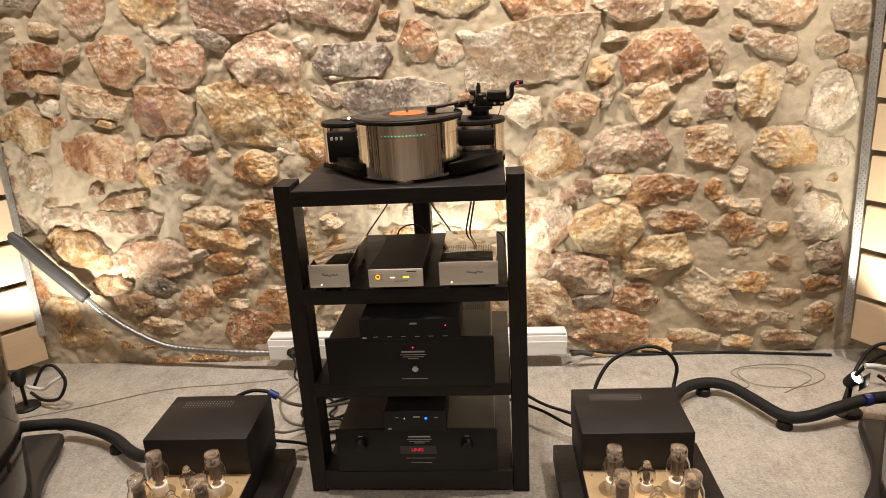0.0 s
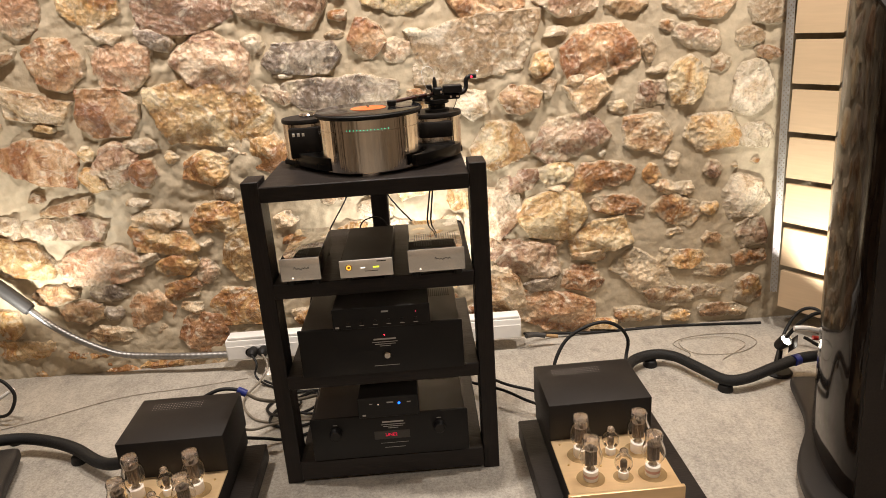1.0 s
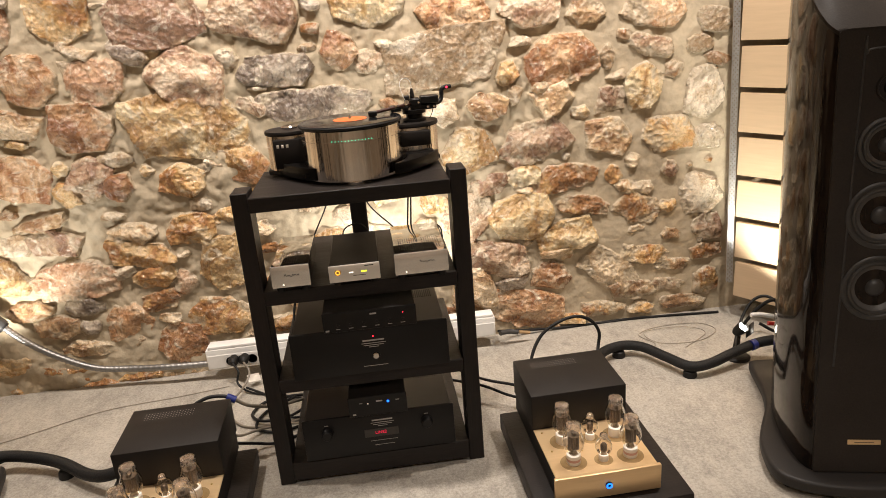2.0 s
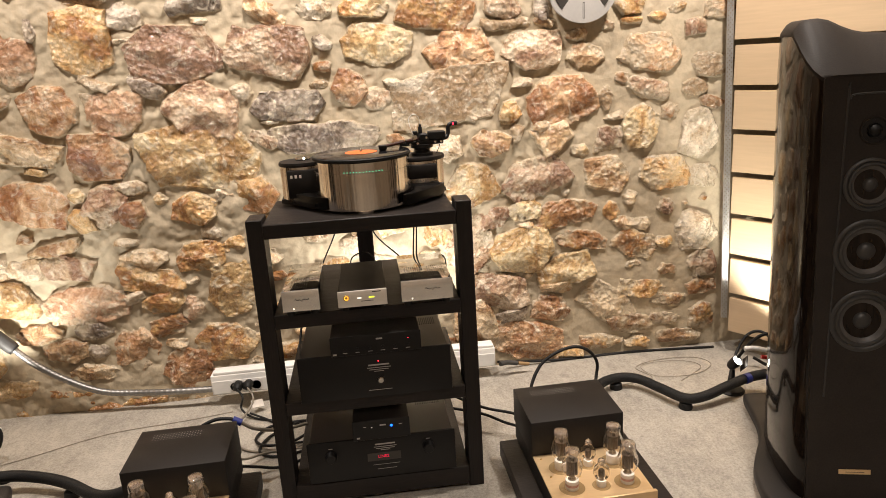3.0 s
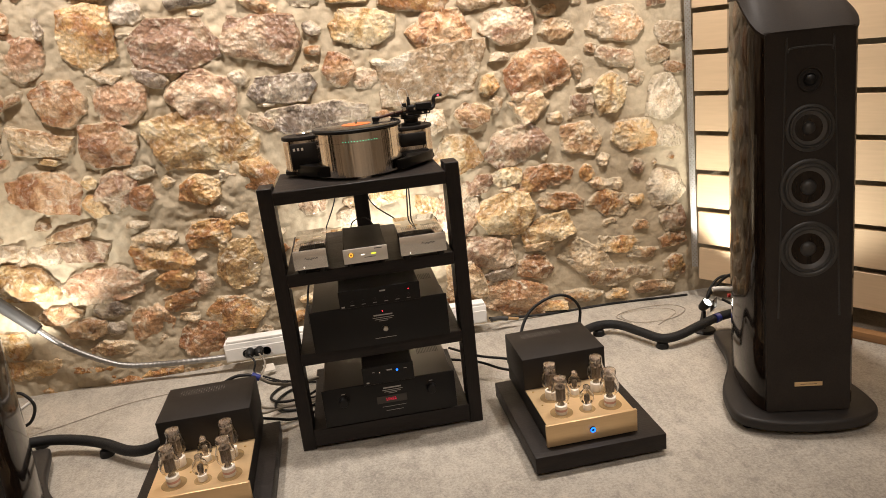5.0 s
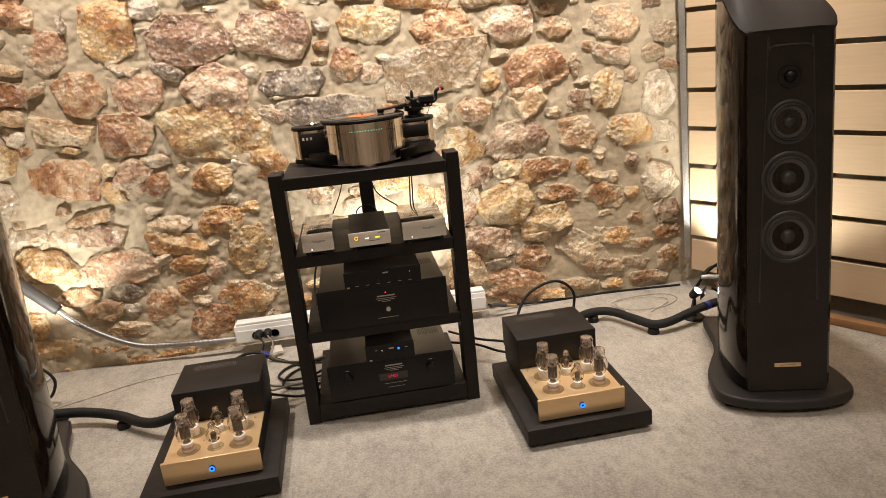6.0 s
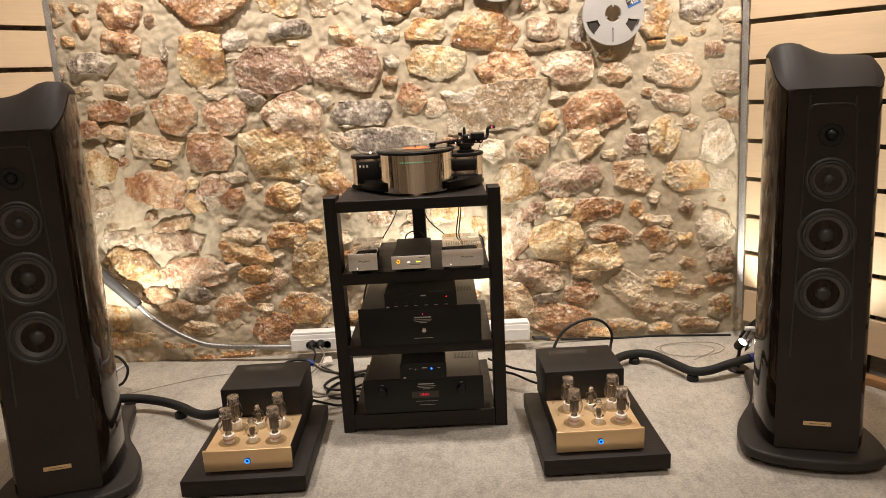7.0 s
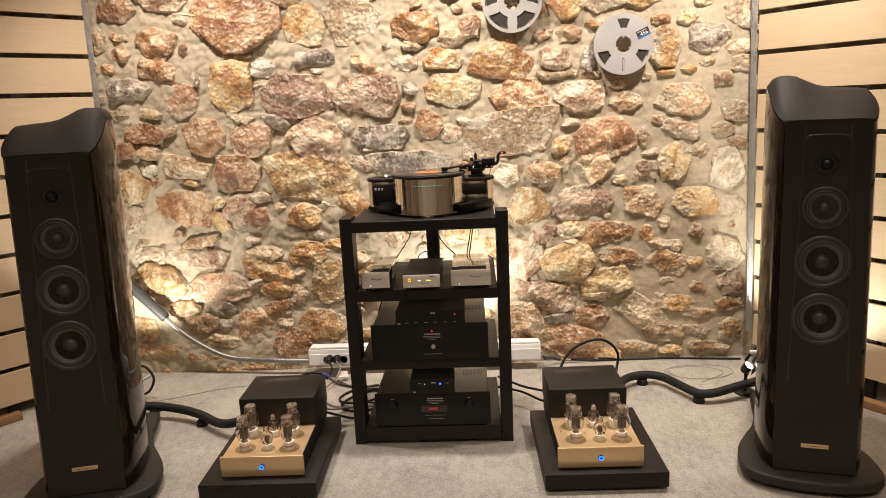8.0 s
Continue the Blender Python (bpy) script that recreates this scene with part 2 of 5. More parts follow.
CHROME = surface("polished_steel", (0.70, 0.67, 0.62), 0.06, 1.0, 30, 0.04, 0.0, 6)
SILVER = surface("satin_aluminium", (0.80, 0.76, 0.70), 0.32, 0.55, 160, 0.06, 0.05, 8, (0.05, 1, 1))
GOLD = surface("champagne_gold_aluminium", (0.76, 0.54, 0.30), 0.36, 0.6, 200, 0.06, 0.08, 8, (0.06, 1, 1))
# gold darkened to imitate the shade in the tube sockets' recesses
SHADED_GOLD = surface("shaded_gold_socket_recess", (0.36, 0.24, 0.11), 0.45, 0.6, 200, 0.1, 0.08, 8)
BRASS = surface("brass", (0.62, 0.42, 0.16), 0.35, 1.0, 60, 0.1, 0.05, 8)
WHITE = surface("white_plastic", (0.78, 0.76, 0.72), 0.45, 0, 60, 0.04, 0.05, 5)
CERAMIC = surface("white_tube_base", (0.72, 0.66, 0.58), 0.5, 0, 60, 0.06, 0.05, 5)
REEL = surface("silver_reel_metal", (0.60, 0.58, 0.55), 0.42, 0.6, 100, 0.05, 0.05, 8)
VINYL = surface("vinyl_record", (0.012, 0.012, 0.013), 0.10, 0, 200, 0.2, 0.03, 10)
ORANGE = surface("orange_paper", (0.75, 0.15, 0.03), 0.6, 0, 80, 0.08, 0.05, 8)
HOSE = surface("dull_zinc_hose", (0.30, 0.29, 0.275), 0.42, 0.85, 90, 0.2, 0.1, 18)
GREY_CABLE = surface("grey_cable", (0.20, 0.17, 0.13), 0.5, 0, 80, 0.1, 0.1, 8)
PALE_WIRE = surface("pale_wire", (0.34, 0.30, 0.24), 0.5, 0, 80, 0.1, 0.1, 8)
GREY_WRAP = surface("grey_heat_shrink", (0.042, 0.040, 0.038), 0.5, 0, 60, 0.15, 0.3, 12)
INK = surface("dark_ink", (0.03, 0.025, 0.02), 0.5, 0, 80, 0.1, 0.0, 8)
# pale lettering; also colours the cover's holes where light shows through
PRINT_AND_LIT_HOLES = surface("pale_print_and_lit_holes", (0.36, 0.34, 0.31), 0.5, 0, 80, 0.1, 0.0, 8)
BLUE_PRINT = surface("blue_print", (0.03, 0.10, 0.30), 0.5, 0, 80, 0.1, 0.0, 8)
RED_PLASTIC = surface("red_plastic", (0.45, 0.02, 0.015), 0.35, 0, 80, 0.1, 0.0, 8)
BLUE_CAP = surface("blue_plastic", (0.01, 0.02, 0.16), 0.4, 0, 80, 0.1, 0.0, 8)
FILAMENT = surface("brown_tube_plate", (0.13, 0.095, 0.065), 0.35, 0.6, 80, 0.3, 0.1, 10)
SMOKE = surface("smoky_getter_film", (0.62, 0.54, 0.48), 0.07, 0.85, 40, 0.35, 0.0, 14)
SMOKE.node_tree.nodes["Principled BSDF"].inputs["Alpha"].default_value = 0.5
BLUE_LED, GREEN_LED, RED_LED = glowing("blue_led", (0.008, 0.14, 1.0), 3.2), glowing("green_led", (0.02, 0.75, 0.42), 2.5), glowing("red_led", (1.0, 0.02, 0.05), 7)
WHITE_LED, LAMP_GLASS = glowing("white_led", (1.0, 0.9, 0.75), 1.6), glowing("lit_lamp_glass", (1.0, 0.92, 0.78), 18)
YELLOW_LED, AMBER_LED, RED_TEXT = glowing("yellow_led", (0.62, 0.72, 0.03), 2.2), glowing("amber_led", (1.0, 0.5, 0.05), 1.6), glowing("red_display", (0.8, 0.01, 0.06), 0.6)

GLASS, gnt, gb = nodes_of("clear_tube_glass")
gb.inputs["Base Color"].default_value = (0.97, 0.95, 0.92, 1)
gb.inputs["Transmission Weight"].default_value, gb.inputs["Roughness"].default_value, gb.inputs["IOR"].default_value = 1.0, 0.02, 1.45


# ---- mesh helpers ----
def mesh_from(name, bm, material, smooth=40):
    me = bpy.data.meshes.new(name)
    bmesh.ops.recalc_face_normals(bm, faces=bm.faces)
    bm.to_mesh(me)
    bm.free()
    if material:
        me.materials.append(material)
    if smooth:
        me.shade_smooth()
        me.set_sharp_from_angle(angle=radians(smooth))
    return me


def part(name, bm, material, parent, label="", smooth=40):
    ob = new(name, mesh_from(name, bm, material, smooth))
    ob.parent = parent
    return tagged(ob, label=label) if label else ob


def thing(name, m, label, category, group="", kind=""):
    ob = new(name)
    ob.empty_display_size = 0.05
    ob.matrix_world = m
    return tagged(ob, label, category, group, kind)


def box(x0, x1, y0, y1, z0, z1, bevel=0.0, bm=None, segments=1):
    """A box between two corners, its edges rounded."""
    one = bmesh.new()
    bmesh.ops.create_cube(one, size=1, matrix=Matrix.Translation(((x0 + x1) / 2, (y0 + y1) / 2, (z0 + z1) / 2)) @ Matrix.Diagonal((x1 - x0, y1 - y0, z1 - z0, 1)))
    if bevel:
        bmesh.ops.bevel(one, geom=one.edges[:], offset=bevel, segments=segments, affect="EDGES", profile=0.5)
    return merge(bm, one)


def merge(bm, one):
    if bm is None:
        return one
    me = bpy.data.meshes.new("piece")
    one.to_mesh(me)
    one.free()
    bm.from_mesh(me)
    bpy.data.meshes.remove(me)
    return bm


def lathe(profile, n=32, m=None, bm=None):
    """A turned body round z from (radius, height) pairs."""
    one = bmesh.new()
    rings = []
    for r, z in profile:
        if r < 1e-6:
            rings.append([one.verts.new((0, 0, z))])
        else:
            rings.append([one.verts.new((r * math.cos(a * math.tau / n), r * math.sin(a * math.tau / n), z)) for a in range(n)])
    for a, b in zip(rings, rings[1:]):
        for i in range(n):
            j = (i + 1) % n
            if len(a) == 1 and len(b) > 1:
                one.faces.new((a[0], b[i], b[j]))
            elif len(b) == 1 and len(a) > 1:
                one.faces.new((a[i], b[0], a[j]))
            elif len(a) > 1:
                one.faces.new((a[i], b[i], b[j], a[j]))
    if m is not None:
        one.transform(m)
    return merge(bm, one)


def smooth_line(pts, steps=6):
    """A Catmull-Rom line through the points."""
    p = [Vector(q) for q in pts]
    p = [2 * p[0] - p[1]] + p + [2 * p[-1] - p[-2]]
    out = []
    for i in range(1, len(p) - 2):
        for k in range(steps):
            t = k / steps
            a, b, c, d = p[i - 1], p[i], p[i + 1], p[i + 2]
            out.append(0.5 * (2 * b + (c - a) * t + (2 * a - 5 * b + 4 * c - d) * t * t + (3 * b - a - 3 * c + d) * t ** 3))
    return out + [p[-2]]


def tube(pts, r, n=8, steps=6, bm=None, rings=None):
    """A round hose along a smooth line; rings=(period, depth) gives it ribs."""
    one = bmesh.new()
    line = smooth_line(pts, steps)
    up, loops, run = Vector((0.13, 0.21, 0.97)), [], 0.0
    for i, q in enumerate(line):
        way = (line[min(i + 1, len(line) - 1)] - line[max(i - 1, 0)]).normalized()
        side = way.cross(up).normalized()
        over = side.cross(way)
        rr = r - (rings[1] if rings and i % rings[0] == 0 else 0)
        loops.append([one.verts.new(q + rr * (math.cos(a * math.tau / n) * side + math.sin(a * math.tau / n) * over)) for a in range(n)])
    for a, b in zip(loops, loops[1:]):
        for i in range(n):
            one.faces.new((a[i], a[(i + 1) % n], b[(i + 1) % n], b[i]))
    one.faces.new(loops[0][::-1])
    one.faces.new(loops[-1])
    return merge(bm, one)


def slab(outline, z0, z1, bevel=0.0, bm=None, segments=2):
    """A flat body with the given outline, its rims rounded."""
    one = bmesh.new()
    base = [one.verts.new((x, y, z0)) for x, y in outline]
    face = one.faces.new(base)
    top = bmesh.ops.extrude_face_region(one, geom=[face])["geom"]
    bmesh.ops.translate(one, vec=(0, 0, z1 - z0), verts=[v for v in top if isinstance(v, bmesh.types.BMVert)])
    if bevel:
        rim = [e for e in one.edges if abs(e.verts[0].co.z - e.verts[1].co.z) < 1e-6]
        bmesh.ops.bevel(one, geom=rim, offset=bevel, segments=segments, affect="EDGES", profile=0.5)
    return merge(bm, one)


def solid(name, bm, material, label="", category="", kind="structure", smooth=0):
    return tagged(new(name, mesh_from(name, bm, material, smooth)), label, category, "", kind)


# ---- the room ----
WALL_Y = 2.315
solid("floor", box(-3.2, 3.2, -3.4, 2.75, -0.1, 0.0), FLOOR, "grey brushed stone-look floor", "floor")
# unseen ceiling and plaster walls, added to close the room and bounce light
solid("ceiling", box(-3.2, 3.2, -3.4, 2.75, 2.62, 2.72), PLASTER, "unseen pale plaster ceiling added to close the room", "ceiling")
solid("wall_south", box(-3.2, 3.2, -3.5, -3.4, 0, 2.62), PLASTER, "unseen pale plaster wall added behind the listening place", "wall")
solid("wall_west", box(-3.3, -3.2, -3.4, 2.75, 0, 2.62), PLASTER, "unseen pale plaster side wall added to close the room", "wall")
solid("wall_east", box(3.2, 3.3, -3.4, 2.75, 0, 2.62), PLASTER, "unseen pale plaster side wall added to close the room", "wall")


def smoothstep(t):
    t = min(1.0, max(0.0, t))
    return t * t * (3 - 2 * t)


def mortar_sheet():
    """The wall's mortar face: a finely uneven sheet with a thick back."""
    nx, nz = 620, 356
    verts, faces = [], []
    for j in range(nz + 1):
        for i in range(nx + 1):
            x, z = -2.35 + 4.6 * i / nx, 2.62 * j / nz
            p = Vector((x, 0.3, z))
            rough = 1.0 - 0.6 * smoothstep((x - 0.55) / 0.4)
            d = 0.006 + 0.012 * noise.noise(p * 2.2) * rough
            d += rough * (0.014 * noise.noise(p * 7) - 0.012 * abs(noise.noise(p * 13)) - 0.009 * abs(noise.noise(p * 24)) + 0.004 * noise.noise(p * 48))
            d -= 0.05 * max(0.0, 0.35 - z) * max(0.0, min(1.0, -x))
            verts.append((x, WALL_Y + d, z))
    for j in range(nz):
        for i in range(nx):
            a = j * (nx + 1) + i
            faces.append((a, a + 1, a + nx + 2, a + nx + 1))
    me = bpy.data.meshes.new("wall_north")
    me.from_pydata(verts, [], faces)
    me.materials.append(MORTAR)
    me.shade_smooth()
    bm = bmesh.new()
    bm.from_mesh(me)
    box(-3.2, 3.2, WALL_Y + 0.06, 2.75, 0, 2.62, 0, bm)
    bm.to_mesh(me)
    bm.free()
    return tagged(new("wall_north", me), "rough stone wall of rust, ochre and cream rubble in pale mortar", "wall", "", "structure")


WALL = mortar_sheet()


def slat_wall(name, corner, side):
    """A splayed screen of pale planks with open joints on dark uprights, edged by a perforated steel angle."""
    c = thing(name, pose(corner[0], corner[1], 0, 0, 0, -56 if side > 0 else 231), "splayed screen of pale birch planks with open joints", "wall panel", "", "structure")
    rng = random.Random(5 if side > 0 else 6)
    for k in range(15):
        z = (0.0995 if side > 0 else 0.0545) + 0.171 * k
        y0 = rng.uniform(0.0, 0.002)
        s, creep = (1, 0.035) if side > 0 else (-1, 0.019)
        bm = box(-0.004 - creep * z, 1.75, min(0, s * 0.018) + y0, max(0, s * 0.018) + y0, z, z + 0.150, 0.0015)
        part("plank", bm, SLAT, c)
    for x in (0.5, 1.1, 1.7):
        part("upright", box(x, x + 0.04, min(s * 0.022, s * 0.06), max(s * 0.022, s * 0.06), 0, 2.6, 0.002), BLACK_BOARD, c)
    part("floor_batten", box(0.52, 1.75, min(-s * 0.075, -s * 0.03), max(-s * 0.075, -s * 0.03), 0.0005, 0.034, 0.003, None, 2), BATTEN, c, "brown wooden batten on the floor")
    return c


def perforated_angle(name, x, y, turn, back, inward):
    """A tall galvanised angle with rows of small holes, leaning back with the wall."""
    bm = bmesh.new()
    cols, rows, w, hgt = 7, 560, 0.024, 2.45
    grid = [[bm.verts.new((w * i / cols, 0, 0.16 + hgt * j / rows)) for i in range(cols + 1)] for j in range(rows + 1)]
    for j in range(rows):
        for i in range(cols):
            hole = j % 2 == 0 and i % 2 == 1 and 1 <= i <= 5 and (j // 2 + i // 2) % 2 == 0
            if not hole:
                bm.faces.new((grid[j][i], grid[j][i + 1], grid[j + 1][i + 1], grid[j + 1][i]))
    bmesh.ops.solidify(bm, geom=bm.faces[:], thickness=0.0015)
    ob = solid(name, box(0, 0.0015, 0, 0.03, 0.16, 2.61, 0, bm), GALV, "perforated galvanised steel angle on the screen's edge", "steel angle")
    ob.matrix_world = pose(x, y, 0, -back, inward) @ pose(0, 0, 0, 0, 0, turn)
    return ob


slat_wall("slat_wall_east", (1.505, 2.205), 1)
slat_wall("slat_wall_west", (-1.588, 2.235), -1)
perforated_angle("trim_east", 1.4745, 2.2115, -25, 1.66, -1.12)
perforated_angle("trim_west", -1.591, 2.2227, 20, 0.86, 0.69)


# ---- rack ----
def rack():
    r = thing("equipment_rack", pose(0, 0, 0), "black-stained wooden hi-fi rack with four shelves on three posts", "rack")
    for x0, x1, y0, y1, top in ((-0.309, -0.264, 1.488, 1.572, 0.900), (0.265, 0.310, 1.488, 1.572, 0.910), (-0.024, 0.030, 1.946, 2.010, 0.872)):
        part("post", box(x0, x1, y0, y1, 0.0, top, 0.002), BLACK_OAK, r)
    for top, thick in ((0.888, 0.040), (0.627, 0.042), (0.354, 0.040), (0.078, 0.060)):
        deep = 1.815 if top > 0.8 else 1.945
        part("shelf", box(-0.264, 0.264, 1.476, deep, top - thick, top, 0.0025), BLACK_BOARD, r)
    part("bracket", box(-0.020, 0.026, 1.8155, 1.9455, 0.850, 0.870, 0.002), BLACK_OAK, r)
    return r


rack()


def text(name, words, size, m, material, parent, label=""):
    """Raised lettering in the built-in font, as a mesh."""
    cu = bpy.data.curves.new(name, "FONT")
    cu.body, cu.size, cu.extrude, cu.align_x, cu.align_y = words, size, 0.0004, "CENTER", "CENTER"
    ob = bpy.data.objects.new(name, cu)
    scene.collection.objects.link(ob)
    me = bpy.data.meshes.new_from_object(ob.evaluated_get(bpy.context.evaluated_depsgraph_get()))
    bpy.data.objects.remove(ob)
    me.materials.clear()
    me.materials.append(material)
    out = new(name, me)
    out.parent = parent
    out.matrix_basis = m
    return tagged(out, label=label) if label else out


FACE = Matrix.Rotation(radians(90), 4, "X")


def front(x, y, z):
    """A pose on an upright face that looks towards -y."""
    return Matrix.Translation((x, y, z)) @ FACE


def disc(r, depth, x, y, z, n=24, lip=0.0):
    """A short round body that sticks out of an upright front face at y."""
    return lathe([(0, 0), (r, 0), (r, depth - lip), (r - lip, depth), (0, depth)], n, front(x, y, z))


def amplifier(name, x0, x1, y0, y1, z0, z1, label):
    a = thing(name, pose((x0 + x1) / 2, y0, z0), label, "amplifier")
    w, d, h = (x1 - x0) / 2, y1 - y0, z1 - z0
    part("body", box(-w + 0.008, w - 0.008, 0.010, d, 0.014, h - 0.003, 0.002), AMP_LID, a)
    part("faceplate", box(-w, w, 0, 0.009, 0.006, h, 0.0025, None, 2), BLACK_METAL, a)
    for sx in (-1, 1):
        for y in (0.04, d - 0.05):
            part("foot", lathe([(0, 0), (0.017, 0), (0.019, 0.004), (0.019, 0.0138), (0, 0.0138)], 16, Matrix.Translation((sx * (w - 0.05), y, 0))), RUBBER, a)
    # a field of slots in the lid
    for k in range(14):
        part("vent_slot", box(0.117 + k * 0.0056, 0.1201 + k * 0.0056, 0.181, 0.235, h - 0.003, h - 0.0022), INK, a)
    return a, h


power, ph = amplifier("power_amplifier", -0.214, 0.224, 1.452, 1.83, 0.3545, 0.500, "black amplifier with a wide faceplate and round chrome button")
part("button", disc(0.0095, 0.006, 0.013, 0, 0.058, 20, 0.002), CHROME, power, "round polished button")
part("button_ring", disc(0.0125, 0.002, 0.013, 0, 0.058, 20, 0.0005), BLACK_METAL, power)
part("indicator", disc(0.0016, 0.001, 0.010, 0, 0.118, 10), RED_LED, power, "red pilot light")
pre, prh = amplifier("preamplifier", -0.219, 0.224, 1.468, 1.83, 0.0785, 0.218, "black preamplifier with two knobs and a lit red display")
for x in (-0.152, 0.140):
    part("knob", lathe([(0, 0), (0.017, 0), (0.017, 0.010), (0.0155, 0.012), (0.015, 0.019), (0.013, 0.021), (0, 0.021)], 28, front(x, 0, 0.094)), BLACK_METAL, pre)
    part("lettering", box(x - 0.006, x + 0.006, -0.0006, 0, 0.117, 0.119), PRINT_AND_LIT_HOLES, pre)
part("display_window", box(-0.045, 0.055, -0.0008, 0.0005, 0.062, 0.088, 0.0003), INK, pre, "dark display window")
text("display_text", "LINE2", 0.0135, front(0.003, -0.0012, 0.0755), RED_TEXT, pre, "red lit characters")
for amp, zt in ((power, 0.106), (pre, 0.117)):
    part("lettering", box(-0.020, 0.040, -0.0006, 0, zt - 0.0022, zt + 0.0022), PRINT_AND_LIT_HOLES, amp, "pale maker's mark")
    for dz, w in ((0.0085, 0.034), (0.0145, 0.028), (0.020, 0.014)):
        part("lettering", box(0.010 - w, 0.010 + w, -0.0005, 0, zt - dz - 0.0008, zt - dz + 0.0008), PRINT_AND_LIT_HOLES, amp)
part("lettering", box(-0.024, 0.044, -0.0005, 0, 0.027, 0.0285), PRINT_AND_LIT_HOLES, power)
part("lettering", box(-0.030, 0.050, -0.0005, 0, 0.0480, 0.0490), PRINT_AND_LIT_HOLES, pre)
part("lettering", box(-0.018, 0.040, -0.0005, 0, 0.033, 0.0342), PRINT_AND_LIT_HOLES, pre)


# ---- small boxes on and between the amplifiers ----
def small_unit(name, x0, x1, y0, depth, z0, z1, label, category):
    a = thing(name, pose((x0 + x1) / 2, y0, z0), label, category)
    w, h = (x1 - x0) / 2, z1 - z0
    part("body", box(-w + 0.002, w - 0.002, 0.005, depth, 0.003, h - 0.001, 0.0015), BLACK_PAINT, a)
    part("faceplate", box(-w, w, 0, 0.0045, 0.002, h, 0.001), BLACK_METAL, a)
    for sx in (-1, 1):
        for y in (0.02, depth - 0.02):
            part("foot", lathe([(0, 0), (0.007, 0), (0.007, 0.0028), (0, 0.0028)], 12, Matrix.Translation((sx * (w - 0.015), y, 0))), RUBBER, a)
    return a, w, h


dac, dw, dh = small_unit("digital_converter", -0.115, 0.140, 1.437, 0.20, 0.5005, 0.560, "slim black converter with a row of small buttons on the amplifier", "converter")
part("logo", box(0.001, 0.019, -0.0006, 0, 0.044, 0.0485), PRINT_AND_LIT_HOLES, dac, "pale maker's mark")
for k in range(6):
    x = -0.088 + 0.0355 * k
    part("button", disc(0.0042, 0.0022, x, 0, 0.022, 14, 0.0008), BLACK_METAL, dac)
    part("lettering", box(x - 0.006, x + 0.006, -0.0005, 0, 0.010, 0.0114), PRINT_AND_LIT_HOLES, dac)
part("lettering", box(-0.122, -0.112, -0.0005, 0, 0.006, 0.011), PRINT_AND_LIT_HOLES, dac)
part("indicator", disc(0.0013, 0.001, 0.091, 0, 0.040, 10), RED_LED, dac, "red pilot light")
streamer, sw, sh = small_unit("power_box", -0.078, 0.090, 1.455, 0.13, 0.2185, 0.283, "small black box with a blue pilot light on the preamplifier", "power supply")
part("indicator", disc(0.0036, 0.0015, 0.030, 0, 0.043, 14), BLUE_LED, streamer, "bright blue pilot light")
part("indicator", disc(0.0014, 0.001, -0.028, 0, 0.042, 10), WHITE_LED, streamer)
part("logo", box(-0.004, 0.014, -0.0006, 0, 0.045, 0.049), PRINT_AND_LIT_HOLES, streamer)
part("lettering", box(-0.052, -0.044, -0.0005, 0, 0.044, 0.046), PRINT_AND_LIT_HOLES, streamer)
part("lettering", box(0.052, 0.062, -0.0005, 0, 0.044, 0.046), PRINT_AND_LIT_HOLES, streamer)
part("lettering", box(-0.074, -0.065, -0.0005, 0, 0.008, 0.013), PRINT_AND_LIT_HOLES, streamer)


def scribble(parent, x, y, z, w, h, seed):
    """An unreadable handwritten maker's mark as a thin dark stroke."""
    rng = random.Random(seed)
    pts, u = [], 0.0
    for k in range(13):
        tall = 1.0 if k in (1, 6) else rng.uniform(0.15, 0.5)
        pts.append((x - w / 2 + u * w, y, z + h * (0.5 if k % 2 else -0.5) * tall + 0.06 * h * k / 12))
        u += rng.uniform(0.03, 0.13) if k % 2 else rng.uniform(0.02, 0.08)
    part("lettering", tube(pts, 0.0008, 5, 3), INK, parent, "dark handwritten maker's mark")


POLISHED = surface("polished_aluminium", (0.80, 0.77, 0.72), 0.2, 0.75, 160, 0.05, 0.03, 8, (0.05, 1, 1))


def phono_unit(x0, x1, y0, depth, holes, seed, label):
    """A polished steel box with a perforated lid."""
    a = thing("phono_stage", pose((x0 + x1) / 2, y0, 0.6275), label, "phono stage", "phono stages")
    w, h = (x1 - x0) / 2, 0.078
    part("body", box(-w + 0.002, w - 0.002, 0.006, depth, 0.018, h - 0.002, 0.002, None, 2), CHROME, a)
    part("faceplate", box(-w, w, 0, 0.006, 0.018, h, 0.0015, None, 2), POLISHED, a)
    for sx in (-1, 1):
        for y in (0.025, depth - 0.03):
            part("foot", lathe([(0, 0), (0.011, 0), (0.012, 0.0178), (0, 0.0178)], 16, Matrix.Translation((sx * (w - 0.018), y, 0))), RUBBER, a)
    scribble(a, 0.022 if w > 0.06 else 0.010, -0.0004, 0.051, 0.052, 0.009, seed)
    part("indicator", disc(0.0021, 0.001, -w + 0.030, 0, 0.026, 14), WHITE_LED, a, "white pilot light")
    bm = bmesh.new()
    for hx, nx, y in holes:
        for i in range(nx):
            for j in range(9):
                one = Matrix.Translation((hx + i * 0.0062, y + j * 0.0115, h - 0.0012))
                bmesh.ops.create_circle(bm, cap_ends=True, segments=8, radius=0.0018, matrix=one)
    tagged(part("perforation", bm, INK, a), kind="stuff")
    return a


phono_unit(-0.232, -0.130, 1.446, 0.272, ((-0.028, 8, 0.03),), 3, "narrow polished steel phono stage with a perforated lid")
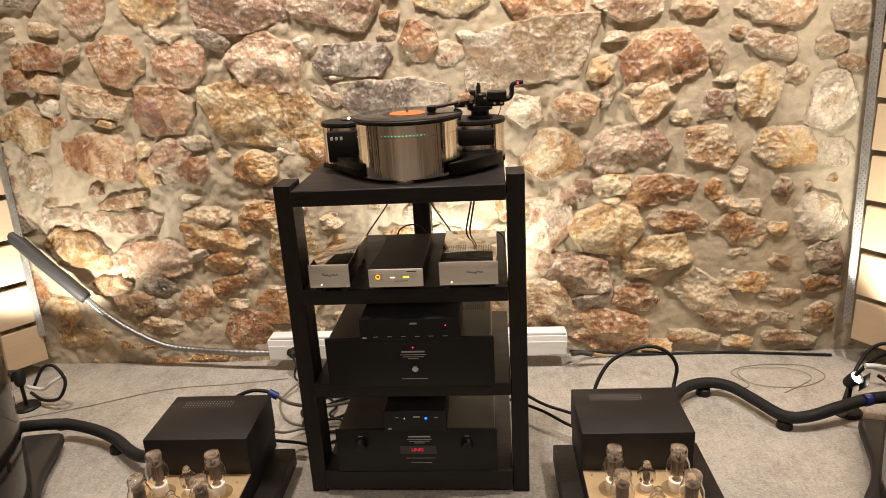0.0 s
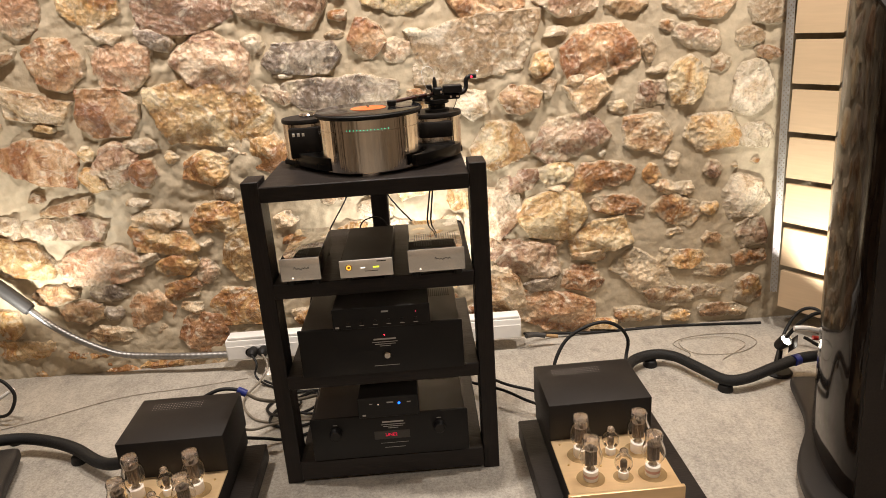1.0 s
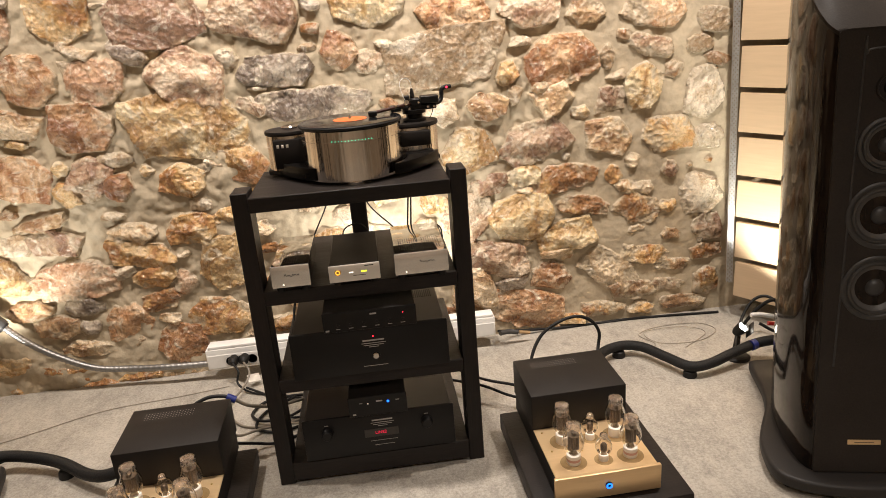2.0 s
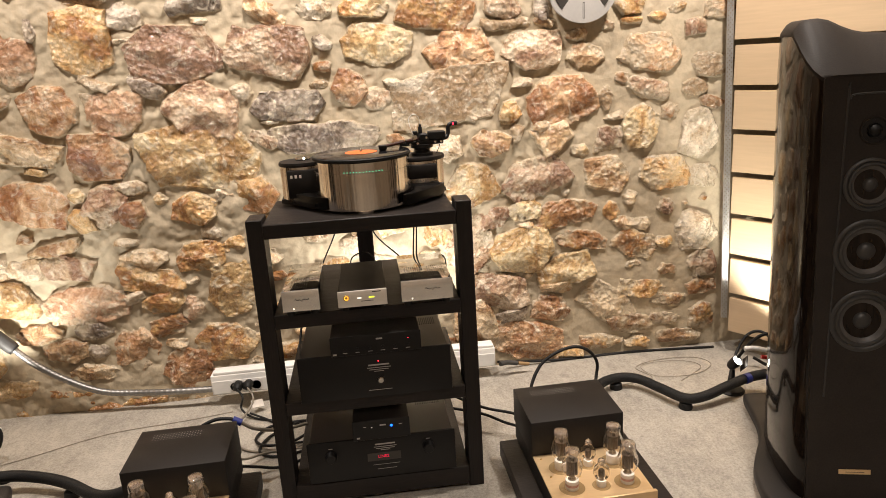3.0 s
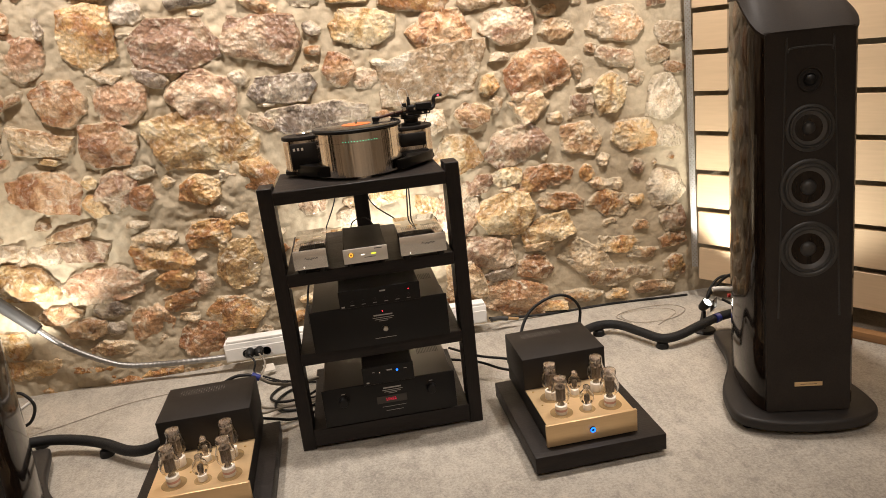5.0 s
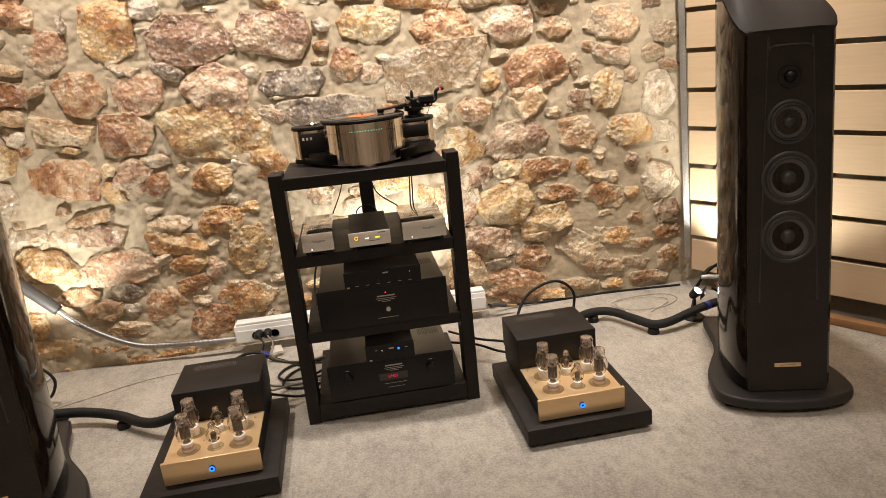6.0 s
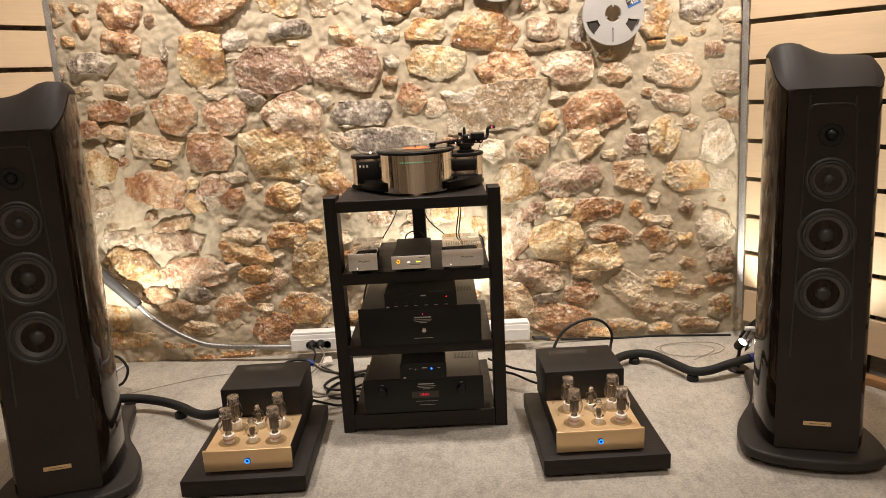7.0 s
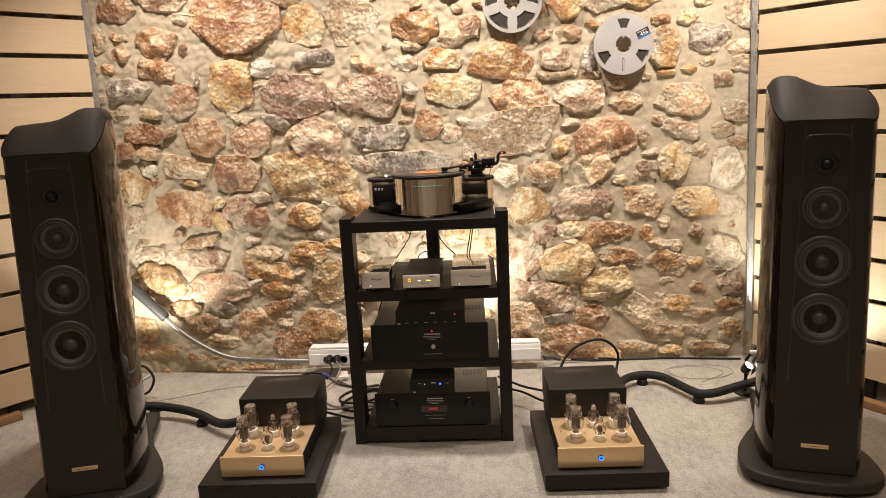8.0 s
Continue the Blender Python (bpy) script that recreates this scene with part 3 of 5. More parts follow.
phono_unit(0.095, 0.240, 1.442, 0.272, ((-0.054, 8, 0.04), (0.012, 8, 0.04)), 4, "wide polished steel phono stage with a perforated lid")
mid = thing("headphone_amplifier", pose(-0.013, 1.443, 0.6275), "low black box with a satin silver front and yellow lights", "amplifier")
part("body", box(-0.066, 0.066, 0.006, 0.30, 0.014, 0.058, 0.002), BLACK_PAINT, mid)
part("faceplate", box(-0.068, 0.068, 0, 0.006, 0.0165, 0.063, 0.0015, None, 2), SILVER, mid)
part("power_button", lathe([(0, 0), (0.0085, 0), (0.0085, 0.003), (0.0065, 0.004), (0.0065, 0.002), (0, 0.002)], 24, front(-0.044, 0, 0.045)), BRASS, mid, "ringed brass power button")
part("indicator", lathe([(0.0040, 0.0022), (0.0062, 0.0022), (0.0062, 0.0030), (0.0040, 0.0030), (0.0040, 0.0022)], 20, front(-0.044, 0, 0.045)), AMBER_LED, mid)
part("indicator", box(-0.014, -0.003, -0.001, 0.001, 0.0405, 0.0432), WHITE_LED, mid)
part("indicator", box(0.018, 0.033, -0.001, 0.001, 0.0405, 0.0438), YELLOW_LED, mid, "yellow-green level light")
part("lettering", box(0.028, 0.052, -0.0005, 0, 0.056, 0.0585), INK, mid)
part("lettering", box(-0.004, 0.030, -0.0005, 0, 0.0315, 0.033), INK, mid)
for sx in (-1, 1):
    for y in (0.03, 0.27):
        part("foot", lathe([(0, 0), (0.009, 0), (0.010, 0.0138), (0, 0.0138)], 14, Matrix.Translation((sx * 0.05, y, 0))), RUBBER, mid)


# ---- turntable ----
def turntable():
    t = thing("turntable", pose(0.017, 1.655, 0.8885), "massive steel-drum turntable with a black record and green lights", "turntable")
    pods = ((-0.180, 0.085, 0.066, 0.132), (0.176, 0.095, 0.074, 0.122))
    # black base boards under drum and pods
    outline = [(0.134 * math.cos(a), 0.134 * math.sin(a)) for a in np.linspace(math.pi * 1.05, math.pi * 1.95, 20)]
    outline += [(0.250, 0.065), (0.252, 0.13), (0.20, 0.175), (-0.20, 0.165), (-0.252, 0.12), (-0.250, 0.06)]
    part("base_board", slab(outline, 0.008, 0.022, 0.003), BLACK_PAINT, t)
    for x, y in ((0, -0.12), (-0.2, 0.1), (0.2, 0.11)):
        part("foot", lathe([(0, 0), (0.026, 0), (0.026, 0.0078), (0, 0.0078)], 20, Matrix.Translation((x, y, 0))), STEEL, t)
    part("drum", lathe([(0.1345, 0.006), (0.1365, 0.006), (0.1385, 0.008), (0.1385, 0.1115), (0.1372, 0.1121), (0.1372, 0.1133), (0.1385, 0.1139), (0.1385, 0.141), (0.136, 0.1435), (0, 0.1435)], 128), STEEL, t, "polished steel platter drum")
    part("mat", lathe([(0, 0.1437), (0.141, 0.1437), (0.1432, 0.1455), (0.1432, 0.1505), (0.141, 0.1525), (0, 0.1525)], 72), RUBBER, t)
    rec = part("record", lathe([(0, 0.1528), (0.1395, 0.1528), (0.1405, 0.1540), (0.138, 0.1550), (0.052, 0.1548), (0, 0.1548)], 72), VINYL, t, "glossy black record")
    part("record_label", lathe([(0, 0.1549), (0.047, 0.1549), (0.047, 0.1554), (0, 0.1554)], 40), ORANGE, rec, "orange paper label")
    part("spindle", lathe([(0, 0.1555), (0.0036, 0.1555), (0.0036, 0.164), (0.002, 0.166), (0, 0.166)], 14), STEEL, t)
    for k in range(13):
        a = radians(-89 + (k - 6) * 3.7)
        part("indicator", lathe([(0, 0), (0.0012, 0), (0.0012, 0.0008), (0, 0.0008)], 8, Matrix.Translation((0.1383 * math.cos(a), 0.1383 * math.sin(a), 0.117)) @ Matrix.Rotation(a, 4, "Z") @ Matrix.Rotation(radians(90), 4, "Y")), GREEN_LED, t)
    skirt = [(0.149 * math.cos(a), 0.149 * math.sin(a)) for a in np.linspace(math.radians(-44), math.radians(14), 12)]
    skirt += [(0.225, 0.055), (0.244, 0.045), (0.240, 0.024), (0.214, -0.016), (0.178, -0.058), (0.146, -0.088), (0.118, -0.108)]
    part("skirt", slab(skirt, 0.0100, 0.040, 0.002), ACRYLIC, t, "black curved skirt")
    part("skirt", slab([(-0.90 * x, y + 0.014) for x, y in reversed(skirt)], 0.0100, 0.044, 0.002), ACRYLIC, t, "black curved skirt")
    for n, (x, y, r, h) in enumerate(pods):
        pod = part("pod", lathe([(0, 0.0225), (r, 0.0225), (r, h - 0.012), (r - 0.002, h - 0.0105), (0, h - 0.0105)], 56, Matrix.Translation((x, y, 0))), STEEL, t, "polished steel pod")
        part("pod_cap", lathe([(0, h - 0.0104), (r + 0.003, h - 0.0104), (r + 0.004, h - 0.006), (r + 0.002, h), (0, h)], 48, Matrix.Translation((x, y, 0))), BLACK_PAINT, pod)
    # black cheeks that tie the pods to the drum
    for x0, x1, z0, z1 in ((-0.222, -0.118, 0.030, 0.112), (0.118, 0.222, 0.060, 0.102), (0.10, 0.228, 0.023, 0.046)):
        part("cheek", box(x0, x1, 0.012, 0.10, z0, z1, 0.004, None, 2), BLACK_PAINT, t)
    for k in range(3):
        part("button", box(-0.212 + k * 0.013, -0.205 + k * 0.013, 0.0105, 0.012, 0.090, 0.099, 0.0005), SILVER, t)
    scribble(t, 0.142, 0.0115, 0.032, 0.032, 0.007, 9)
    part("weight", lathe([(0, 0.132), (0.022, 0.132), (0.024, 0.136), (0.020, 0.140), (0, 0.141)], 28, Matrix.Translation((-0.178, 0.10, 0))), CHROME, t)
    # tonearm on the large pod
    arm = part("tonearm_base", lathe([(0, 0.122), (0.034, 0.122), (0.034, 0.130), (0.024, 0.133), (0.024, 0.143), (0.034, 0.146), (0.034, 0.156), (0, 0.156)], 28, Matrix.Translation((0.186, 0.085, 0))), BLACK_METAL, t)
    bm = tube([(0.19, 0.085, 0.172), (0.14, 0.05, 0.171), (0.072, 0.005, 0.166)], 0.0048, 10)
    part("arm_tube", bm, surface("dark_red_wood", (0.05, 0.016, 0.01), 0.35, 0, 30, 0.3, 0.05, 8), arm, "slim dark tonearm tube")
    part("headshell", box(0.052, 0.076, -0.016, 0.010, 0.158, 0.171, 0.002), BLACK_METAL, arm)
    part("cartridge", box(0.054, 0.073, -0.013, 0.006, 0.1558, 0.1595, 0.0012), BLACK_PAINT, arm)
    part("bearing_yoke", box(0.118, 0.252, 0.068, 0.104, 0.154, 0.170, 0.003, box(0.176, 0.205, 0.066, 0.106, 0.165, 0.188, 0.004)), BLACK_METAL, arm)
    part("counterweight", lathe([(0, 0), (0.017, 0), (0.0185, 0.003), (0.0185, 0.026), (0.016, 0.03), (0, 0.03)], 28, Matrix.Translation((0.214, 0.092, 0.172)) @ Matrix.Rotation(radians(90), 4, "Y")), BLACK_METAL, arm)
    part("counterweight", lathe([(0, 0), (0.011, 0), (0.011, 0.012), (0, 0.012)], 24, Matrix.Translation((0.198, 0.089, 0.172)) @ Matrix.Rotation(radians(90), 4, "Y")), CHROME, arm)
    part("bearing_post", lathe([(0, 0.186), (0.006, 0.186), (0.006, 0.206), (0.0045, 0.208), (0.0035, 0.215), (0, 0.216)], 16, Matrix.Translation((0.184, 0.086, 0))), BLACK_METAL, arm)
    part("lift_knob", lathe([(0, 0), (0.006, 0), (0.006, 0.012), (0, 0.012)], 14, front(0.166, 0.07, 0.180)), CHROME, arm)
    for x, w, rr in ((0.128, 0.006, 0.0062), (0.156, 0.010, 0.0070)):
        part("arm_ring", lathe([(0, 0), (rr, 0), (rr, w), (0, w)], 18, Matrix.Translation((x, 0.041 + (x - 0.128) * 0.62, 0.1708)) @ Matrix.Rotation(radians(32), 4, "Z") @ Matrix.Rotation(radians(90), 4, "Y")), CHROME, arm, "polished ring on the tonearm")
    for x, y, z in ((0.150, 0.0675, 0.158), (0.172, 0.0655, 0.160), (0.200, 0.0655, 0.176), (0.226, 0.0675, 0.162), (0.244, 0.0675, 0.162)):
        part("screw", disc(0.0038, 0.003, x, y, z, 14, 0.0008), CHROME, arm, "polished screw head")
    part("arm_block", box(0.206, 0.258, 0.062, 0.108, 0.1705, 0.192, 0.002), BLACK_METAL, arm)
    part("arm_block", box(0.160, 0.1755, 0.074, 0.098, 0.170, 0.196, 0.002), BLACK_METAL, arm)
    part("arm_wire", tube([(0.185, 0.086, 0.214), (0.180, 0.084, 0.238), (0.163, 0.078, 0.246), (0.150, 0.072, 0.232), (0.157, 0.064, 0.196), (0.168, 0.07, 0.176)], 0.0008, 6), WHITE, arm, "thin pale looped wire")
    part("arm_wire", tube([(0.240, 0.095, 0.170), (0.243, 0.100, 0.150), (0.236, 0.11, 0.128), (0.225, 0.13, 0.11)], 0.0012, 6), RUBBER, arm)
    part("laser_bracket", tube([(0.236, 0.09, 0.166), (0.262, 0.105, 0.168), (0.272, 0.112, 0.180), (0.274, 0.115, 0.200), (0.284, 0.118, 0.208), (0.302, 0.125, 0.208)], 0.0066, 10), BLACK_METAL, arm, "black cranked bracket")
    part("indicator", lathe([(0, 0), (0.0028, 0), (0.0028, 0.001), (0, 0.001)], 12, front(0.289, 0.1135, 0.208)), RED_LED, arm, "red light")
    return t


turntable()


# ---- tube amplifiers ----
def valve(parent, x, y, z, r, h, n):
    """A glass tube: white base, shouldered bulb, silvered top and grey plates inside."""
    m = Matrix.Translation((x, y, z))
    v = part("tube", lathe([(0, 0), (r * 0.62, 0), (r * 0.64, 0.002), (r * 0.64, h * 0.22), (r * 0.55, h * 0.23), (0, h * 0.23)], 20, m), CERAMIC, parent, "vacuum tube with a white base")
    prof = [(r * 0.5, 0.232), (r * 0.62, 0.29), (r * 0.90, 0.40), (r * 1.0, 0.51), (r * 0.97, 0.60), (r * 0.82, 0.70), (r * 0.73, 0.76), (r * 0.73, 0.86), (r * 0.74, 0.92), (r * 0.66, 0.965), (r * 0.40, 0.993), (r * 0.15, 1.0), (0, 1.0)]
    if r < 0.021:
        prof = [(r * 0.5, 0.232), (r * 0.88, 0.32), (r * 1.08, 0.44), (r * 1.08, 0.56), (r * 0.92, 0.68), (r * 0.62, 0.765), (r * 0.50, 0.81), (r * 0.54, 0.88), (r * 0.48, 0.95), (r * 0.30, 0.99), (r * 0.10, 1.0), (0, 1.0)]
    shell = [(a, b * h) for a, b in prof]
    shell += [(max(a - 0.0011, 0.0), b - 0.0012) for a, b in reversed(shell)] + shell[:1]
    bm = lathe(shell, 24, m)
    bmesh.ops.remove_doubles(bm, verts=bm.verts, dist=1e-5)
    glass = part("bulb", bm, GLASS, v, "clear glass bulb")
    glass.visible_shadow = False
    part("stem", lathe([(0, h * 0.235), (r * 0.40, h * 0.235), (r * 0.30, h * 0.29), (r * 0.20, h * 0.33), (0, h * 0.33)], 14, m), FILAMENT, v)
    if r > 0.021:
        part("plates", box(-r * 0.50, r * 0.50, -r * 0.20, r * 0.20, h * 0.33, h * 0.70, 0.002, box(-r * 0.16, r * 0.16, -r * 0.34, r * 0.34, h * 0.35, h * 0.78, 0.002)), FILAMENT, v, "dark tube plates").matrix_basis = m
        part("mica_disc", lathe([(0, h * 0.702), (r * 0.58, h * 0.702), (r * 0.58, h * 0.708), (0, h * 0.708)], 16, m), FILAMENT, v)
        part("getter_film", lathe([(r * 0.675, h * 0.84), (r * 0.675, h * 0.86), (r * 0.68, h * 0.91), (r * 0.60, h * 0.945), (r * 0.36, h * 0.967), (0, h * 0.972)], 24, m), SMOKE, v, "silvered top of the bulb")
    else:
        part("plates", lathe([(0, h * 0.33), (r * 0.36, h * 0.33), (r * 0.42, h * 0.36), (r * 0.42, h * 0.56), (r * 0.30, h * 0.60), (0, h * 0.60)], 14, m), FILAMENT, v, "dark tube plates")
        part("getter_film", lathe([(r * 0.42, h * 0.81), (r * 0.46, h * 0.88), (r * 0.40, h * 0.94), (r * 0.2, h * 0.972), (0, h * 0.975)], 20, m), SMOKE, v, "silvered top of the bulb")
    part("print_band", lathe([(r * 0.645, h * 0.08), (r * 0.645, h * 0.14)], 20, m), surface("faded_red_print", (0.5, 0.28, 0.22), 0.6, 0, 60, 0.2, 0, 10), v) if n in (0, 2) else None
    return v


def tube_amplifier(m, label):
    a = thing("tube_amplifier", m, label, "amplifier", "mono tube amplifiers")
    w, d = 0.144, 0.455
    part("chassis", box(-w + 0.006, w - 0.006, 0.012, d, 0.012, 0.070, 0.002), BLACK_PAINT, a)
    part("faceplate", box(-w, w, 0, 0.012, 0.004, 0.078, 0.003, None, 2), GOLD, a, "champagne gold faceplate")
    deck = part("deck", box(-w + 0.006, w - 0.006, 0.013, 0.240, 0.0704, 0.0745, 0.001), GOLD, a, "champagne gold top plate")
    cover = part("transformer_cover", box(-w + 0.003, w - 0.003, 0.236, d + 0.004, 0.0706, 0.184, 0.003, None, 2), BLACK_PAINT, a, "black steel transformer cover")
    # first columns pale: light coming through the holes, put into their colour
    for first, last, tint in ((0, 18, PRINT_AND_LIT_HOLES), (18, 24, INK)):
        bm = bmesh.new()
        for i in range(first, last):
            for j in range(4):
                bmesh.ops.create_circle(bm, cap_ends=True, segments=6, radius=0.0017 if j else 0.0013, matrix=Matrix.Translation((-0.094 + i * 0.0080, d - 0.060 + j * 0.0095, 0.1846)))
        tagged(part("perforation", bm, tint, cover), kind="stuff")
    part("button", disc(0.0095, 0.004, 0, 0, 0.040, 24, 0.001), BLACK_METAL, a)
    part("indicator", lathe([(0.0045, 0.0042), (0.0085, 0.0042), (0.0085, 0.0052), (0.0045, 0.0052), (0.0045, 0.0042)], 24, front(0, 0, 0.040)), BLUE_LED, a, "blue lit ring")
    for n, (x, y, r, h) in enumerate(((-0.073, 0.066, 0.029, 0.124), (-0.074, 0.162, 0.029, 0.124), (0.083, 0.062, 0.029, 0.124), (0.078, 0.160, 0.029, 0.124), (0.008, 0.060, 0.0205, 0.083), (0.005, 0.160, 0.0205, 0.083))):
        # flat ring; its darker colour stands in for a shaded recess
        part("socket", lathe([(r * 0.655, 0.0746), (r * 1.22, 0.0746), (r * 1.20, 0.0752), (r * 0.655, 0.0752), (r * 0.655, 0.0746)], 32, Matrix.Translation((x, y, 0))), SHADED_GOLD, deck)
        valve(a, x, y, 0.0748, r, h, n)
    for x, y in ((-0.115, 0.125), (-0.118, 0.215), (0.112, 0.20), (-0.035, 0.11)):
        part("screw", lathe([(0, 0.0746), (0.0032, 0.0746), (0.0028, 0.0765), (0, 0.077)], 10, Matrix.Translation((x, y, 0))), BRASS, deck)
    for sx in (-1, 1):
        for y in (0.05, d - 0.05):
            part("foot", lathe([(0, 0), (0.018, 0), (0.018, 0.0118), (0, 0.0118)], 16, Matrix.Translation((sx * 0.11, y, 0))), RUBBER, a)
    return a


def platform(m, w, d, label):
    p = thing("amplifier_stand", m, label, "stand", "amplifier stands")
    part("board", box(-w / 2, w / 2, 0, d, 0.014, 0.0698, 0.004, None, 2), BLACK_BOARD, p)
    for sx in (-1, 1):
        for y in (0.05, d - 0.05):
            part("foot", lathe([(0, 0), (0.02, 0), (0.02, 0.0138), (0, 0.0138)], 16, Matrix.Translation((sx * (w / 2 - 0.05), y, 0))), RUBBER, p)
    return p


platform(pose(0.600, 1.120, 0, 0, 0, 1), 0.413, 0.495, "thick black-stained wooden stand under a tube amplifier")
platform(pose(-0.578, 1.096, 0, 0, 0, 1), 0.405, 0.500, "thick black-stained wooden stand under a tube amplifier")
tube_amplifier(pose(0.585, 1.154, 0.070, 0, 0, 1), "gold-fronted tube amplifier with six tubes and black cover")
tube_amplifier(pose(-0.568, 1.138, 0.070, 0, 0, 1), "gold-fronted tube amplifier with six tubes and black cover")


# ---- loudspeakers ----
LEAN = 0.125
CAB_Z0, CAB_Z1 = 0.062, 1.197


def plan_ring(shrink=0.0):
    """The cabinet's outline: flat front, bevelled shoulders, bowed sides to a narrow back."""
    half = [(0.122, 0.0), (0.136, 0.012), (0.148, 0.040), (0.155, 0.09), (0.156, 0.15), (0.150, 0.22), (0.135, 0.30), (0.108, 0.37), (0.068, 0.42), (0.025, 0.44)]
    pts = [(-x, y) for x, y in half] + [(x, y) for x, y in reversed(half)]
    return [((1 - shrink) * x, shrink * 0.2 + (1 - shrink) * y) for x, y in pts]


def lean_at(z):
    return LEAN * (z - CAB_Z0) / (CAB_Z1 - CAB_Z0)


def top_height(u, v, side):
    """The top: a plane slope up from the baffle's edge, a crest along the inner flank, sinking to the outer one."""
    t = min(1.0, max(0.0, v / 0.145))
    ramp = 1.0 - (1.0 - t) ** 1.15
    wide = float(np.interp(v, (0, 0.04, 0.15, 0.22, 0.30, 0.37, 0.42, 0.44), (0.124, 0.148, 0.156, 0.150, 0.135, 0.108, 0.068, 0.025)))
    q = -side * u / wide
    rise = float(np.interp(q, (-1.0, -0.93, -0.85, -0.65, -0.15, 0.05, 0.22, 0.45, 0.62, 0.80, 0.92, 1.0),
                           (0.070, 0.084, 0.090, 0.093, 0.099, 0.106, 0.117, 0.135, 0.141, 0.140, 0.131, 0.112)))
    return CAB_Z1 + ramp * rise


def loudspeaker(m, side, label):
    """A tall floorstanding loudspeaker. side: +1 where its inner flank lies towards -x."""
    sp = thing("loudspeaker", m, label, "loudspeaker", "pair of loudspeakers")
    # base plate with a waist and a long tail, on spikes
    half = [(0.0, -0.068), (0.08, -0.062), (0.15, -0.045), (0.20, -0.012), (0.218, 0.035), (0.217, 0.10), (0.205, 0.17), (0.175, 0.25), (0.142, 0.33), (0.122, 0.42), (0.116, 0.52), (0.112, 0.60), (0.095, 0.63), (0.0, 0.64)]
    right = [(p.x, p.y) for p in smooth_line([(x, y, 0) for x, y in half], 4)]
    outline = right + [(-x, y) for x, y in reversed(right[1:-1])]
    part("base_plate", slab(outline, 0.020, 0.056, 0.010, None, 3), BASE_PAINT, sp, "charcoal waisted base plate")
    for x, y in ((-0.17, 0.02), (0.17, 0.02), (-0.08, 0.57), (0.08, 0.57)):
        part("spike", lathe([(0, 0), (0.016, 0), (0.016, 0.004), (0.006, 0.006), (0.010, 0.0198), (0, 0.0198)], 16, Matrix.Translation((x, y, 0))), BLACK_METAL, sp)
    ring = plan_ring()
    n = len(ring)
    # lacquered body with the sculpted top
    bm = bmesh.new()
    levels = [0.0566, 0.075] + [CAB_Z0 + (CAB_Z1 - CAB_Z0) * k / 8 for k in range(1, 9)]
    loops = []
    for k, z in enumerate(levels):
        s = 0.05 if k == 0 else 0.0
        loops.append([bm.verts.new((x * (1 - s), y + lean_at(z) + (0.004 if 0 < i < n - 1 else 0.003), z)) for i, (x, y) in enumerate(ring)])
    crown = [bm.verts.new((x, y + lean_at(CAB_Z1) + 0.003, top_height(x, y, side) - 0.012)) for x, y in ring]
    loops.append(crown)
    for a, b in zip(loops, loops[1:]):
        for i in range(n):
            j = (i + 1) % n
            if i < n - 1 and (a[i].co - b[i].co).length > 1e-5 or (a[j].co - b[j].co).length > 1e-5:
                bm.faces.new((a[i], a[j], b[j], b[i]))
    bm.faces.new(loops[0])
    bm.faces.new(crown)
    body = part("body", bm, LACQUER, sp, "glossy dark walnut side walls", 30)
    # leather-covered top cap
    bm = bmesh.new()
    nu = 36
    rows = []
    depth = 0.438
    vs = [0, 0.004, 0.02, 0.05, 0.08, 0.11, 0.13, 0.145, 0.16, 0.20, 0.25, 0.30, 0.35, 0.39, 0.42, depth]
    half_at = lambda v: float(np.interp(v, [p[1] for p in ring[:n // 2]], [-p[0] for p in ring[:n // 2]]))
    for v in vs:
        hw = half_at(v) + 0.0015
        rows.append([bm.verts.new((hw * (2 * i / nu - 1), v + lean_at(CAB_Z1), top_height(hw * (2 * i / nu - 1), v, side) - 0.005 * abs(2 * i / nu - 1) ** 8)) for i in range(nu + 1)])
    low = [[bm.verts.new((q.co.x, q.co.y, q.co.z - 0.010)) for q in row] for row in rows]
    for g in (rows, low):
        for a, b in zip(g, g[1:]):
            for i in range(nu):
                bm.faces.new((a[i], a[i + 1], b[i + 1], b[i]))
    for a, b in ((rows[0], low[0]), (rows[-1], low[-1])):
        for i in range(nu):
            bm.faces.new((a[i], a[i + 1], b[i + 1], b[i]))
    for e in (0, nu):
        for k in range(len(vs) - 1):
            bm.faces.new((rows[k][e], rows[k + 1][e], low[k + 1][e], low[k][e]))
    part("top_cap", bm, BLACK_MATTE, sp, "matte black sculpted top")
    # baffle with a raised tapering panel
    tilt = Matrix.Translation((0, 0, CAB_Z0)) @ Matrix.Rotation(-math.atan2(LEAN, CAB_Z1 - CAB_Z0), 4, "X")
    h = CAB_Z1 - CAB_Z0
    drivers = ((1.002, 0.030, True), (0.866, 0.057, False), (0.694, 0.070, False), (0.509, 0.070, False))
    bm = bmesh.new()
    rim = [bm.verts.new((x, -0.004, z)) for x, z in ((-0.1195, -0.002), (-0.1225, 0.002), (-0.1225, h - 0.002), (-0.1195, h + 0.001), (0.1195, h + 0.001), (0.1225, h - 0.002), (0.1225, 0.002), (0.1195, -0.002))]
    edges = [bm.edges.new((rim[i], rim[(i + 1) % 8])) for i in range(8)]
    for z, r, dome in drivers:
        if not dome:
            hole = [bm.verts.new((1.02 * r * math.cos(math.tau * k / 40), -0.004, z + 1.02 * r * math.sin(math.tau * k / 40))) for k in range(40)]
            edges += [bm.edges.new((hole[k], hole[(k + 1) % 40])) for k in range(40)]
